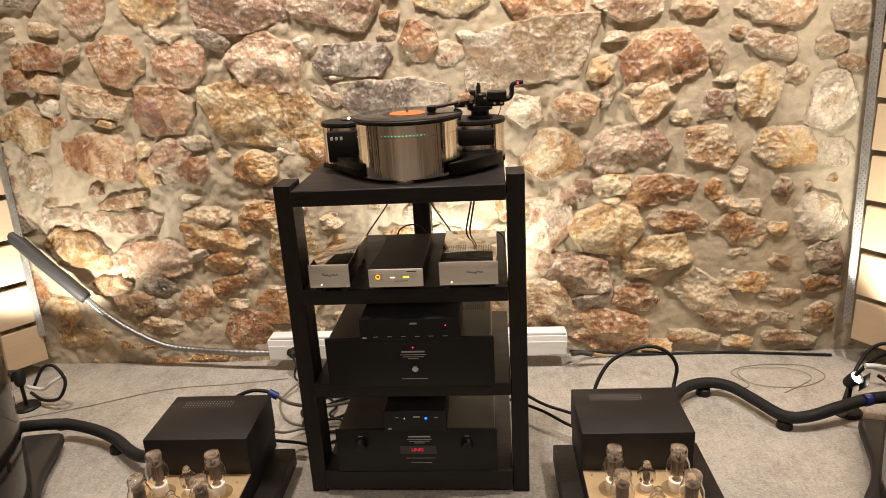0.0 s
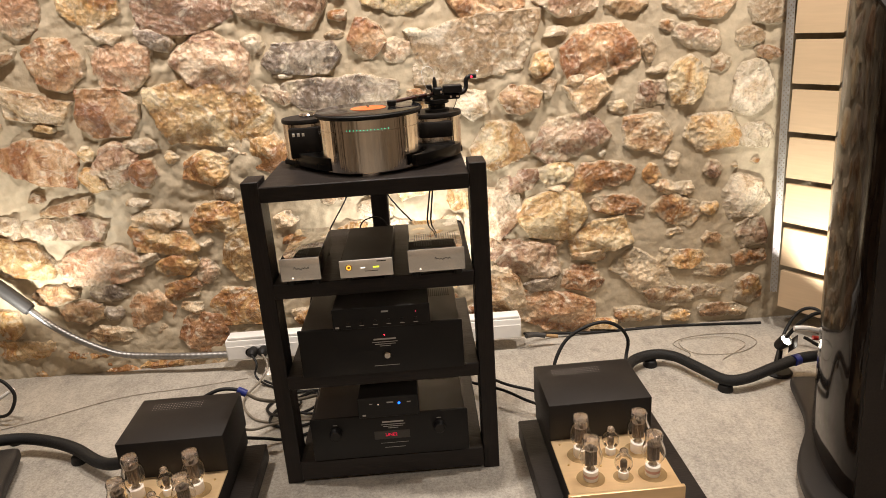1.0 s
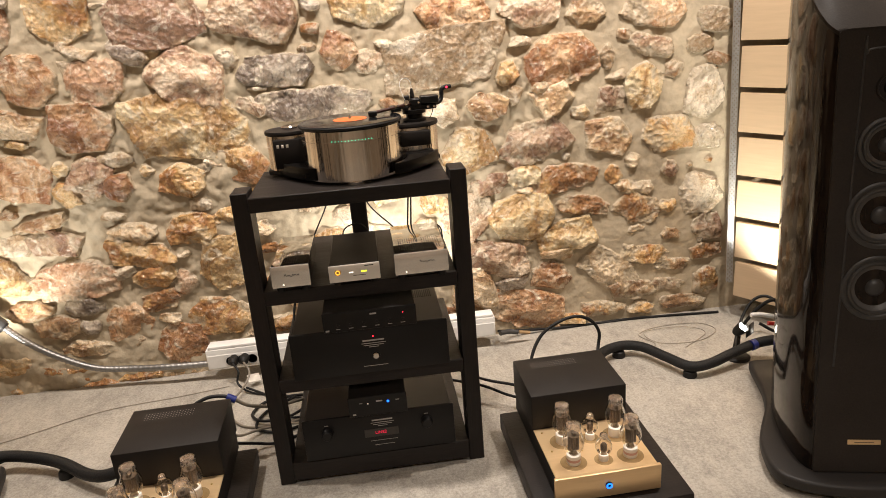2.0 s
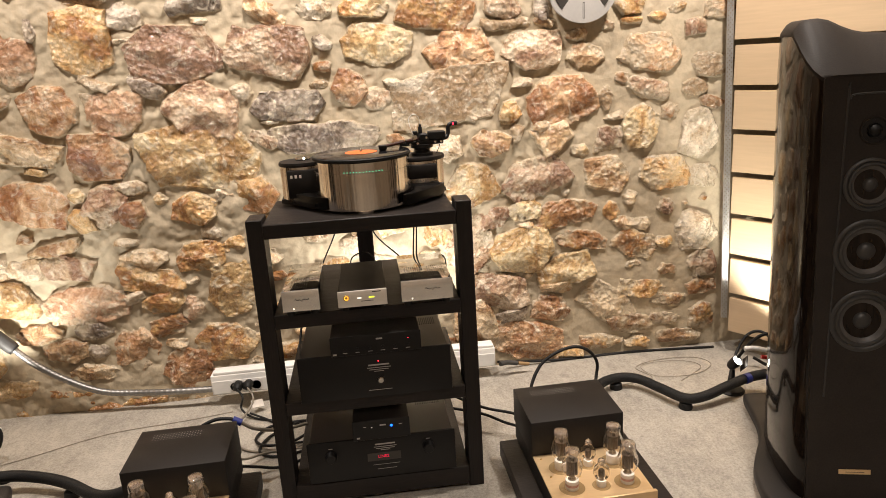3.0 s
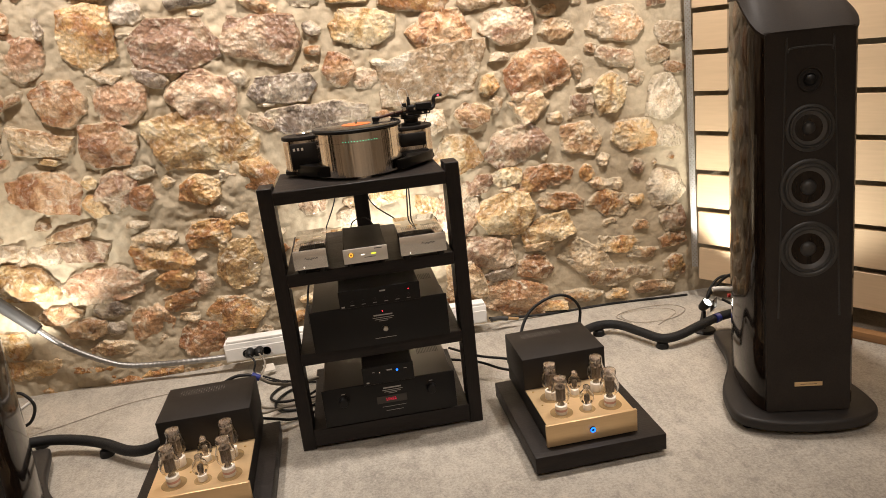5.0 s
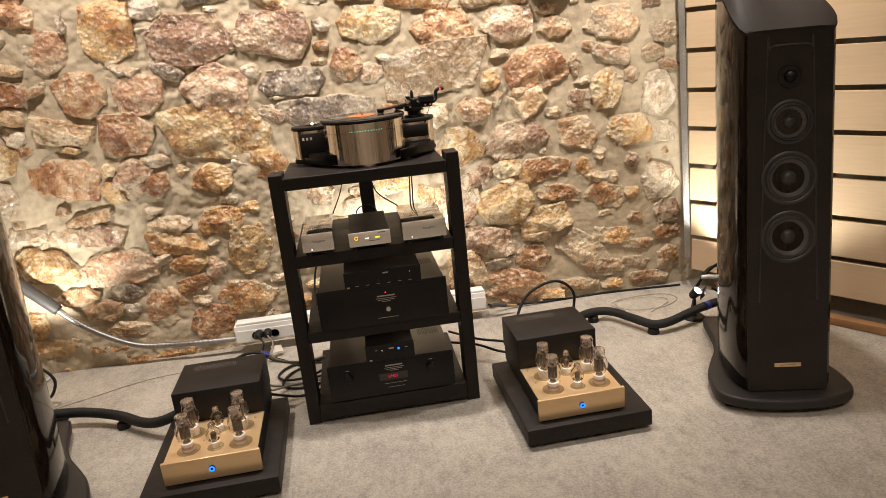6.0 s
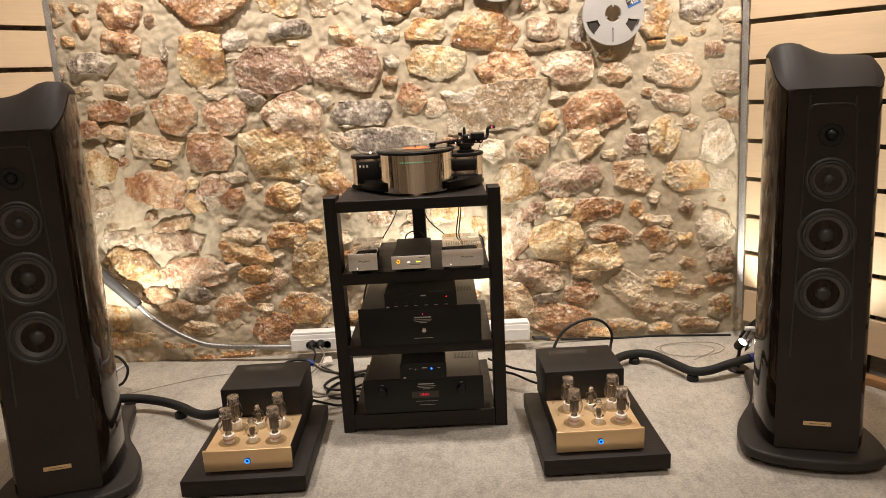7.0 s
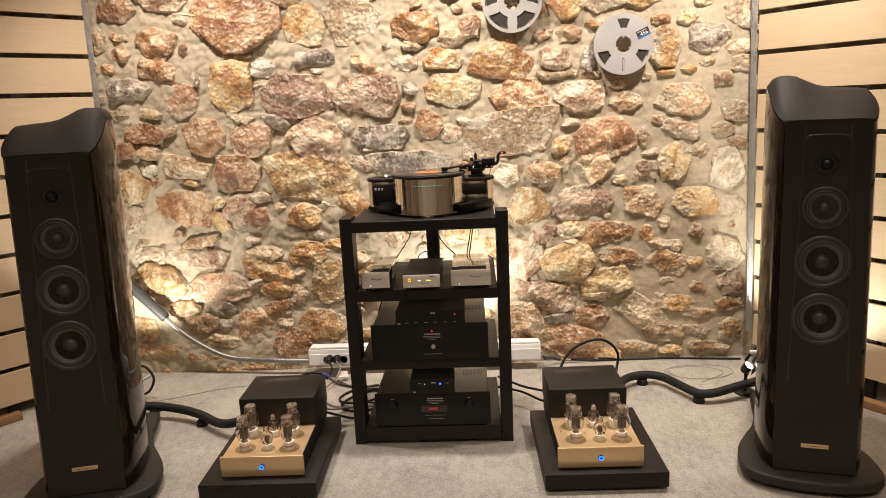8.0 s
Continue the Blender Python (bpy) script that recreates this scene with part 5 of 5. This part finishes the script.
def stone(x, z, w, h, turn=0, tone="tan"):
    """One rubble stone: angular outline, face broken in planes and flakes, its rim sunk in the mortar."""
    rng = random.Random(101 + len(PLACED))
    grown = 1.15 if z > 0.65 else 1.24
    w, h = grown * w, grown * h
    proud = (0.66 if x > 0.85 else 1.0) * min(0.042, rng.uniform(0.85, 1.35) * (0.017 + (0.05 if tone in ("cream", "peach") else 0.09) * min(w, h)))
    seed = Vector((rng.uniform(0, 90), rng.uniform(0, 90), rng.uniform(0, 90)))
    # the outline: straight broken sides that cut a box
    sides, count, start = [], rng.choice((4, 5, 5, 6)), rng.uniform(0, math.tau)
    for i in range(count):
        a = start + math.tau * (i + rng.uniform(-0.3, 0.3)) / count
        ca, sa = math.cos(a), math.sin(a)
        reach = rng.uniform(0.84, 1.02) * math.hypot(w / 2 * ca, h / 2 * sa)
        sides.append((ca, sa, reach))
    sides += [(1, 0, w / 2), (-1, 0, w / 2), (0, 1, h / 2), (0, -1, h / 2)]
    planes = [(rng.uniform(0.95, 1.4), rng.uniform(-2.2, 2.2) / w, rng.uniform(-2.2, 2.2) / h) for _ in range(7)]
    strata = rng.uniform(-0.7, 0.7)
    sc, ss = math.cos(strata), math.sin(strata)
    c, s = math.cos(radians(turn)), math.sin(radians(turn))
    step = max(0.0052, min(w, h) / 26)
    nu, nv = int((w + 0.03) / step) + 2, int((h + 0.03) / step) + 2
    edge = rng.uniform(0.008, 0.022)
    flake, depth = rng.uniform(10, 17), rng.uniform(0.001, 0.0055)
    index, verts, faces = {}, [], []
    for j in range(nv + 1):
        for i in range(nu + 1):
            u, v = (i / nu - 0.5) * (w + 0.03), (j / nv - 0.5) * (h + 0.03)
            p = seed + Vector((u, 0, v)) * 18
            n1, n2, n3 = noise.noise(p), noise.noise(p * 2.4), noise.noise(p * 5.5)
            inside = min(r - ca * u - sa * v for ca, sa, r in sides) + 0.006 * n1 + 0.004 * n2
            if inside < -0.011:
                continue
            cut = min(1.25, min(p0 + pu * u + pv * v for p0, pu, pv in planes))
            t = noise.noise(seed + Vector(((u * sc + v * ss) * flake, 3.1, (v * sc - u * ss) * flake * 1.6))) * 2.6
            flakes = depth * (math.floor(t) + smoothstep((t - math.floor(t)) * 6)) * 0.6
            full = smoothstep((inside + 0.002) / edge)
            d = full * (proud * max(0.42, cut) + flakes + 0.006 * n1 + 0.0042 * n2 + 0.0030 * (0.3 - abs(n3))) - 0.014 * (1 - full)
            index[i, j] = len(verts)
            verts.append((u * c - v * s, -d, u * s + v * c))
    for (i, j), a in index.items():
        q = (index.get((i + 1, j)), index.get((i + 1, j + 1)), index.get((i, j + 1)))
        if None not in q:
            faces.append((a, *q))
    me = bpy.data.meshes.new("stone")
    me.from_pydata(verts, [], faces)
    me.materials.append(STONE[tone])
    me.shade_smooth()
    me.set_sharp_from_angle(angle=radians(24))
    ob = new("stone", me)
    ob.location = (x, WALL_Y + 0.004, z)
    ob.parent = WALL
    PLACED.append((x, z, w, h))
    return ob


stone(-1.448, 1.791, 0.187, 0.112, -4, "rust")
stone(-1.547, 1.661, 0.068, 0.127, -4, "tan")
stone(-1.451, 1.591, 0.095, 0.077, -4, "rust")
stone(-1.281, 1.629, 0.174, 0.164, -24, "rust")
stone(-1.287, 1.508, 0.211, 0.098, -14, "rust")
stone(-1.437, 1.430, 0.205, 0.104, -4, "grey")
stone(-1.500, 1.308, 0.111, 0.053, -4, "cream")
stone(-1.353, 1.306, 0.124, 0.058, -4, "tan")
stone(-1.186, 1.371, 0.169, 0.188, 4, "peach")
stone(-1.101, 1.477, 0.049, 0.103, -4, "grey")
stone(-1.125, 1.730, 0.146, 0.064, -9, "cream")
stone(-1.151, 1.595, 0.054, 0.076, -14, "rose")
stone(-0.890, 1.738, 0.394, 0.307, 1, "rust")
stone(-0.916, 1.545, 0.160, 0.040, 1, "cream")
stone(-0.933, 1.419, 0.215, 0.237, -14, "ochre")
stone(-0.920, 1.275, 0.136, 0.058, -24, "cream")
stone(-0.775, 1.497, 0.133, 0.101, -9, "grey")
stone(-0.631, 1.359, 0.321, 0.190, -4, "rose")
stone(-0.746, 1.253, 0.149, 0.066, -29, "grey")
stone(-0.798, 1.417, 0.080, 0.036, 6, "cream")
stone(-0.568, 1.677, 0.188, 0.177, 6, "ochre")
stone(-0.537, 1.531, 0.197, 0.080, 4, "grey")
stone(-1.395, 1.221, 0.194, 0.091, -9, "rust")
stone(-1.488, 1.141, 0.112, 0.095, -4, "rust")
stone(-1.390, 1.135, 0.134, 0.087, -9, "tan")
stone(-1.102, 1.192, 0.203, 0.187, -4, "rust")
stone(-0.866, 1.168, 0.207, 0.170, 6, "peach")
stone(-1.208, 1.042, 0.223, 0.109, -19, "tan")
stone(-0.956, 1.010, 0.210, 0.169, -4, "rust")
stone(-1.490, 0.960, 0.184, 0.153, -24, "honey")
stone(-1.391, 1.042, 0.098, 0.082, -34, "cream")
stone(-1.234, 0.855, 0.305, 0.163, -11, "rust")
stone(-1.495, 0.800, 0.129, 0.142, -23, "cream")
stone(-1.059, 0.772, 0.107, 0.102, -3, "ochre")
stone(-0.967, 0.823, 0.140, 0.173, -28, "rose")
stone(-0.871, 0.783, 0.134, 0.112, 7, "rust")
stone(-0.866, 0.889, 0.139, 0.061, -3, "cream")
stone(-0.760, 0.835, 0.061, 0.056, -3, "ochre")
stone(-0.597, 0.982, 0.416, 0.233, -9, "honey")
stone(-0.555, 1.161, 0.265, 0.195, -9, "rose")
stone(-0.640, 0.786, 0.167, 0.128, -3, "ochre")
stone(-0.524, 0.840, 0.083, 0.061, 12, "cream")
stone(-0.401, 0.827, 0.148, 0.149, 17, "ochre")
stone(-0.243, 1.156, 0.262, 0.121, -1, "grey")
stone(-0.321, 1.098, 0.081, 0.032, -4, "cream")
stone(-0.340, 1.033, 0.114, 0.069, -29, "rose")
stone(-0.125, 1.027, 0.402, 0.106, 1, "grey")
stone(-0.405, 1.204, 0.107, 0.078, -4, "cream")
stone(-0.345, 1.690, 0.253, 0.219, -4, "cream")
stone(-0.051, 1.651, 0.226, 0.151, 1, "ochre")
stone(-0.187, 1.563, 0.067, 0.054, -34, "grey")
stone(-0.288, 1.488, 0.152, 0.080, -24, "tan")
stone(-0.071, 1.562, 0.103, 0.049, -4, "cream")
stone(-0.120, 1.491, 0.135, 0.080, -4, "cream")
stone(0.072, 1.500, 0.186, 0.094, -7, "ochre")
stone(0.112, 1.591, 0.159, 0.088, 16, "cream")
stone(0.194, 1.645, 0.117, 0.116, -4, "peach")
stone(-0.293, 1.351, 0.333, 0.189, -7, "rose")
stone(-0.093, 1.373, 0.084, 0.066, -29, "grey")
stone(0.110, 1.354, 0.255, 0.152, -4, "honey")
stone(-0.013, 1.204, 0.121, 0.150, 21, "rust")
stone(0.084, 1.156, 0.127, 0.094, -19, "rose")
stone(0.159, 1.210, 0.084, 0.036, -14, "cream")
stone(-0.123, 1.224, 0.085, 0.039, 6, "cream")
stone(0.336, 1.483, 0.276, 0.178, -16, "ochre")
stone(0.363, 1.148, 0.439, 0.217, 1, "cream")
stone(0.409, 1.313, 0.263, 0.151, 1, "rust")
stone(0.531, 1.584, 0.088, 0.060, -4, "peach")
stone(0.649, 1.583, 0.126, 0.092, -4, "tan")
stone(0.588, 1.475, 0.152, 0.118, -19, "rose")
stone(0.601, 1.405, 0.204, 0.059, 1, "cream")
stone(0.742, 1.472, 0.076, 0.122, -4, "grey")
stone(0.749, 1.400, 0.101, 0.054, -14, "tan")
stone(0.693, 1.306, 0.220, 0.140, -7, "rose")
stone(0.912, 1.271, 0.168, 0.105, 4, "tan")
stone(1.082, 1.513, 0.149, 0.181, -4, "ochre")
stone(1.276, 1.542, 0.197, 0.132, -4, "grey")
stone(1.093, 1.393, 0.100, 0.039, -4, "ochre")
stone(1.195, 1.403, 0.080, 0.037, -4, "ochre")
stone(1.000, 1.377, 0.063, 0.044, -4, "rust")
stone(1.354, 1.355, 0.094, 0.069, -4, "rose")
stone(1.177, 1.273, 0.247, 0.140, -7, "rust")
stone(1.057, 1.181, 0.061, 0.046, -19, "ochre")
stone(1.174, 1.130, 0.208, 0.081, -14, "rose")
stone(1.361, 1.122, 0.126, 0.071, -4, "cream")
stone(0.660, 1.185, 0.093, 0.041, 1, "rose")
stone(0.816, 1.102, 0.268, 0.180, 1, "rust")
stone(0.603, 1.075, 0.094, 0.099, 6, "ochre")
stone(0.993, 1.103, 0.064, 0.103, 11, "cream")
stone(1.027, 1.029, 0.090, 0.036, 6, "rose")
stone(1.137, 0.983, 0.165, 0.161, 11, "honey")
stone(1.386, 0.936, 0.159, 0.203, -4, "cream")
stone(0.734, 1.009, 0.099, 0.063, -14, "tan")
stone(0.352, 0.954, 0.127, 0.112, -34, "cream")
stone(0.524, 0.957, 0.148, 0.116, -14, "tan")
stone(0.630, 0.989, 0.065, 0.079, -4, "cream")
stone(0.781, 0.964, 0.162, 0.121, 21, "tan")
stone(0.884, 0.902, 0.094, 0.063, -4, "ochre")
stone(1.006, 0.942, 0.124, 0.100, 1, "rose")
stone(0.994, 0.802, 0.204, 0.155, -14, "tan")
stone(0.699, 0.804, 0.280, 0.145, 12, "rose")
stone(1.249, 0.784, 0.218, 0.155, -9, "ochre")
stone(0.444, 0.793, 0.198, 0.168, 5, "honey")
stone(0.506, 0.649, 0.161, 0.077, 17, "rose")
stone(0.652, 0.671, 0.144, 0.082, 2, "honey")
stone(0.824, 0.650, 0.250, 0.110, 2, "ochre")
stone(1.020, 0.647, 0.074, 0.076, -3, "ochre")
stone(0.828, 0.745, 0.042, 0.043, -3, "cream")
stone(0.648, 0.613, 0.097, 0.039, -3, "tan")
stone(1.420, 0.666, 0.052, 0.032, -3, "ochre")
stone(1.340, 0.652, 0.037, 0.027, -3, "ochre")
stone(1.100, 0.584, 0.159, 0.055, -8, "tan")
stone(1.409, 0.763, 0.129, 0.096, -3, "cream")
stone(1.391, 0.521, 0.179, 0.171, -3, "cream")
stone(0.416, 0.535, 0.180, 0.185, 7, "rose")
stone(0.637, 0.505, 0.254, 0.174, -3, "honey")
stone(0.888, 0.530, 0.203, 0.078, -8, "ochre")
stone(1.127, 0.492, 0.192, 0.117, -11, "ochre")
stone(0.827, 0.407, 0.227, 0.125, 9, "honey")
stone(0.778, 0.336, 0.152, 0.057, -3, "tan")
stone(0.656, 0.391, 0.060, 0.040, -3, "tan")
stone(0.519, 0.344, 0.280, 0.138, -15, "rose")
stone(1.421, 0.380, 0.127, 0.118, -3, "rose")
stone(1.159, 0.290, 0.210, 0.080, -8, "ochre")
stone(1.424, 0.276, 0.134, 0.068, -3, "ochre")
stone(1.003, 0.235, 0.239, 0.133, -33, "tan")
stone(0.755, 0.239, 0.164, 0.110, -8, "rust")
stone(0.584, 0.225, 0.138, 0.058, 7, "grey")
stone(0.422, 0.195, 0.172, 0.229, 17, "tan")
stone(0.645, 0.107, 0.277, 0.154, -8, "rust")
stone(1.109, 0.134, 0.196, 0.076, -8, "tan")
stone(1.267, 0.140, 0.135, 0.052, -3, "tan")
stone(1.428, 0.138, 0.121, 0.122, -3, "ochre")
stone(1.284, 0.232, 0.161, 0.063, -3, "tan")
stone(0.981, 0.061, 0.176, 0.065, -3, "ochre")
stone(1.140, 0.044, 0.120, 0.065, -3, "ochre")
stone(0.810, 0.039, 0.155, 0.054, -3, "ochre")
stone(1.336, 0.055, 0.190, 0.059, -3, "tan")
stone(-1.465, 0.684, 0.063, 0.043, -3, "cream")
stone(-1.433, 0.616, 0.150, 0.087, -3, "cream")
stone(-1.304, 0.603, 0.138, 0.087, -3, "cream")
stone(-1.147, 0.594, 0.177, 0.104, -13, "rose")
stone(-1.401, 0.486, 0.244, 0.142, -15, "honey")
stone(-1.187, 0.671, 0.200, 0.057, 7, "tan")
stone(-0.868, 0.602, 0.170, 0.080, -3, "tan")
stone(-0.638, 0.600, 0.180, 0.109, 7, "ochre")
stone(-0.852, 0.520, 0.233, 0.087, -11, "ochre")
stone(-0.686, 0.505, 0.071, 0.041, -3, "cream")
stone(-0.541, 0.453, 0.175, 0.221, -3, "honey")
stone(-0.810, 0.424, 0.149, 0.082, 2, "ochre")
stone(-0.707, 0.389, 0.086, 0.100, -3, "peach")
stone(-1.105, 0.440, 0.283, 0.136, -3, "peach")
stone(-0.807, 0.324, 0.150, 0.077, 7, "ochre")
stone(-0.944, 0.253, 0.174, 0.139, 2, "rust")
stone(-1.092, 0.327, 0.145, 0.078, -3, "grey")
stone(-1.097, 0.243, 0.099, 0.079, -3, "grey")
stone(-0.586, 0.232, 0.236, 0.150, -3, "ochre")
stone(-0.750, 0.137, 0.169, 0.164, -23, "rust")
stone(-0.929, 0.161, 0.117, 0.061, -3, "cream")
stone(-1.219, 0.258, 0.164, 0.085, -8, "tan")
stone(-1.301, 0.338, 0.164, 0.075, -3, "tan")
stone(-1.510, 0.236, 0.119, 0.110, -3, "ochre")
stone(-1.121, 0.159, 0.176, 0.067, -3, "tan")
stone(-1.469, 0.117, 0.227, 0.100, -3, "ochre")
stone(-1.216, 0.071, 0.208, 0.056, -3, "ochre")
stone(-1.128, -0.001, 0.190, 0.056, -8, "ochre")
stone(-1.425, 0.019, 0.180, 0.063, -3, "ochre")
stone(-0.977, 0.013, 0.195, 0.062, -3, "ochre")
stone(-0.771, 0.003, 0.194, 0.056, -3, "tan")
stone(1.180, 1.632, 0.105, 0.075, 10, "ochre")
stone(-0.201, 0.664, 0.138, 0.095, 0, "rose")
stone(-0.100, 0.743, 0.131, 0.111, -10, "cream")
stone(0.129, 0.678, 0.169, 0.111, 8, "honey")
stone(0.079, 0.799, 0.108, 0.060, 0, "ochre")
stone(-0.039, 0.582, 0.131, 0.076, 8, "cream")
stone(0.291, 0.598, 0.122, 0.076, -12, "honey")
stone(0.241, 0.507, 0.112, 0.066, 6, "tan")
stone(0.053, 0.517, 0.121, 0.061, -5, "cream")
stone(-0.129, 0.516, 0.111, 0.061, 4, "honey")
stone(0.274, 0.735, 0.112, 0.081, -20, "cream")


def filler_stones():
    """Small stones wherever the large ones leave room."""
    rng = random.Random(77)
    tones = ("tan", "ochre", "cream", "rose", "honey", "rust", "tan", "ochre")
    made = 0
    for size in (0.20, 0.14, 0.11, 0.085, 0.062):
        for _ in range(1500):
            if made >= 120:
                return
            x, z = rng.uniform(-1.72, 1.45), rng.uniform(0.03, 2.0)
            w, h = size * rng.uniform(0.8, 1.3), size * rng.uniform(0.45, 0.8)
            if size > 0.1 and -1.65 < x < 1.4 and z < 1.7:
                continue
            if z - h / 2 < 0.01 or any(abs(x - a) < 0.38 * (w + c) + 0.002 and abs(z - b) < 0.38 * (h + d) + 0.002 for a, b, c, d in PLACED):
                continue
            stone(x, z, w, h, rng.uniform(-20, 20), rng.choice(tones))
            made += 1


filler_stones()
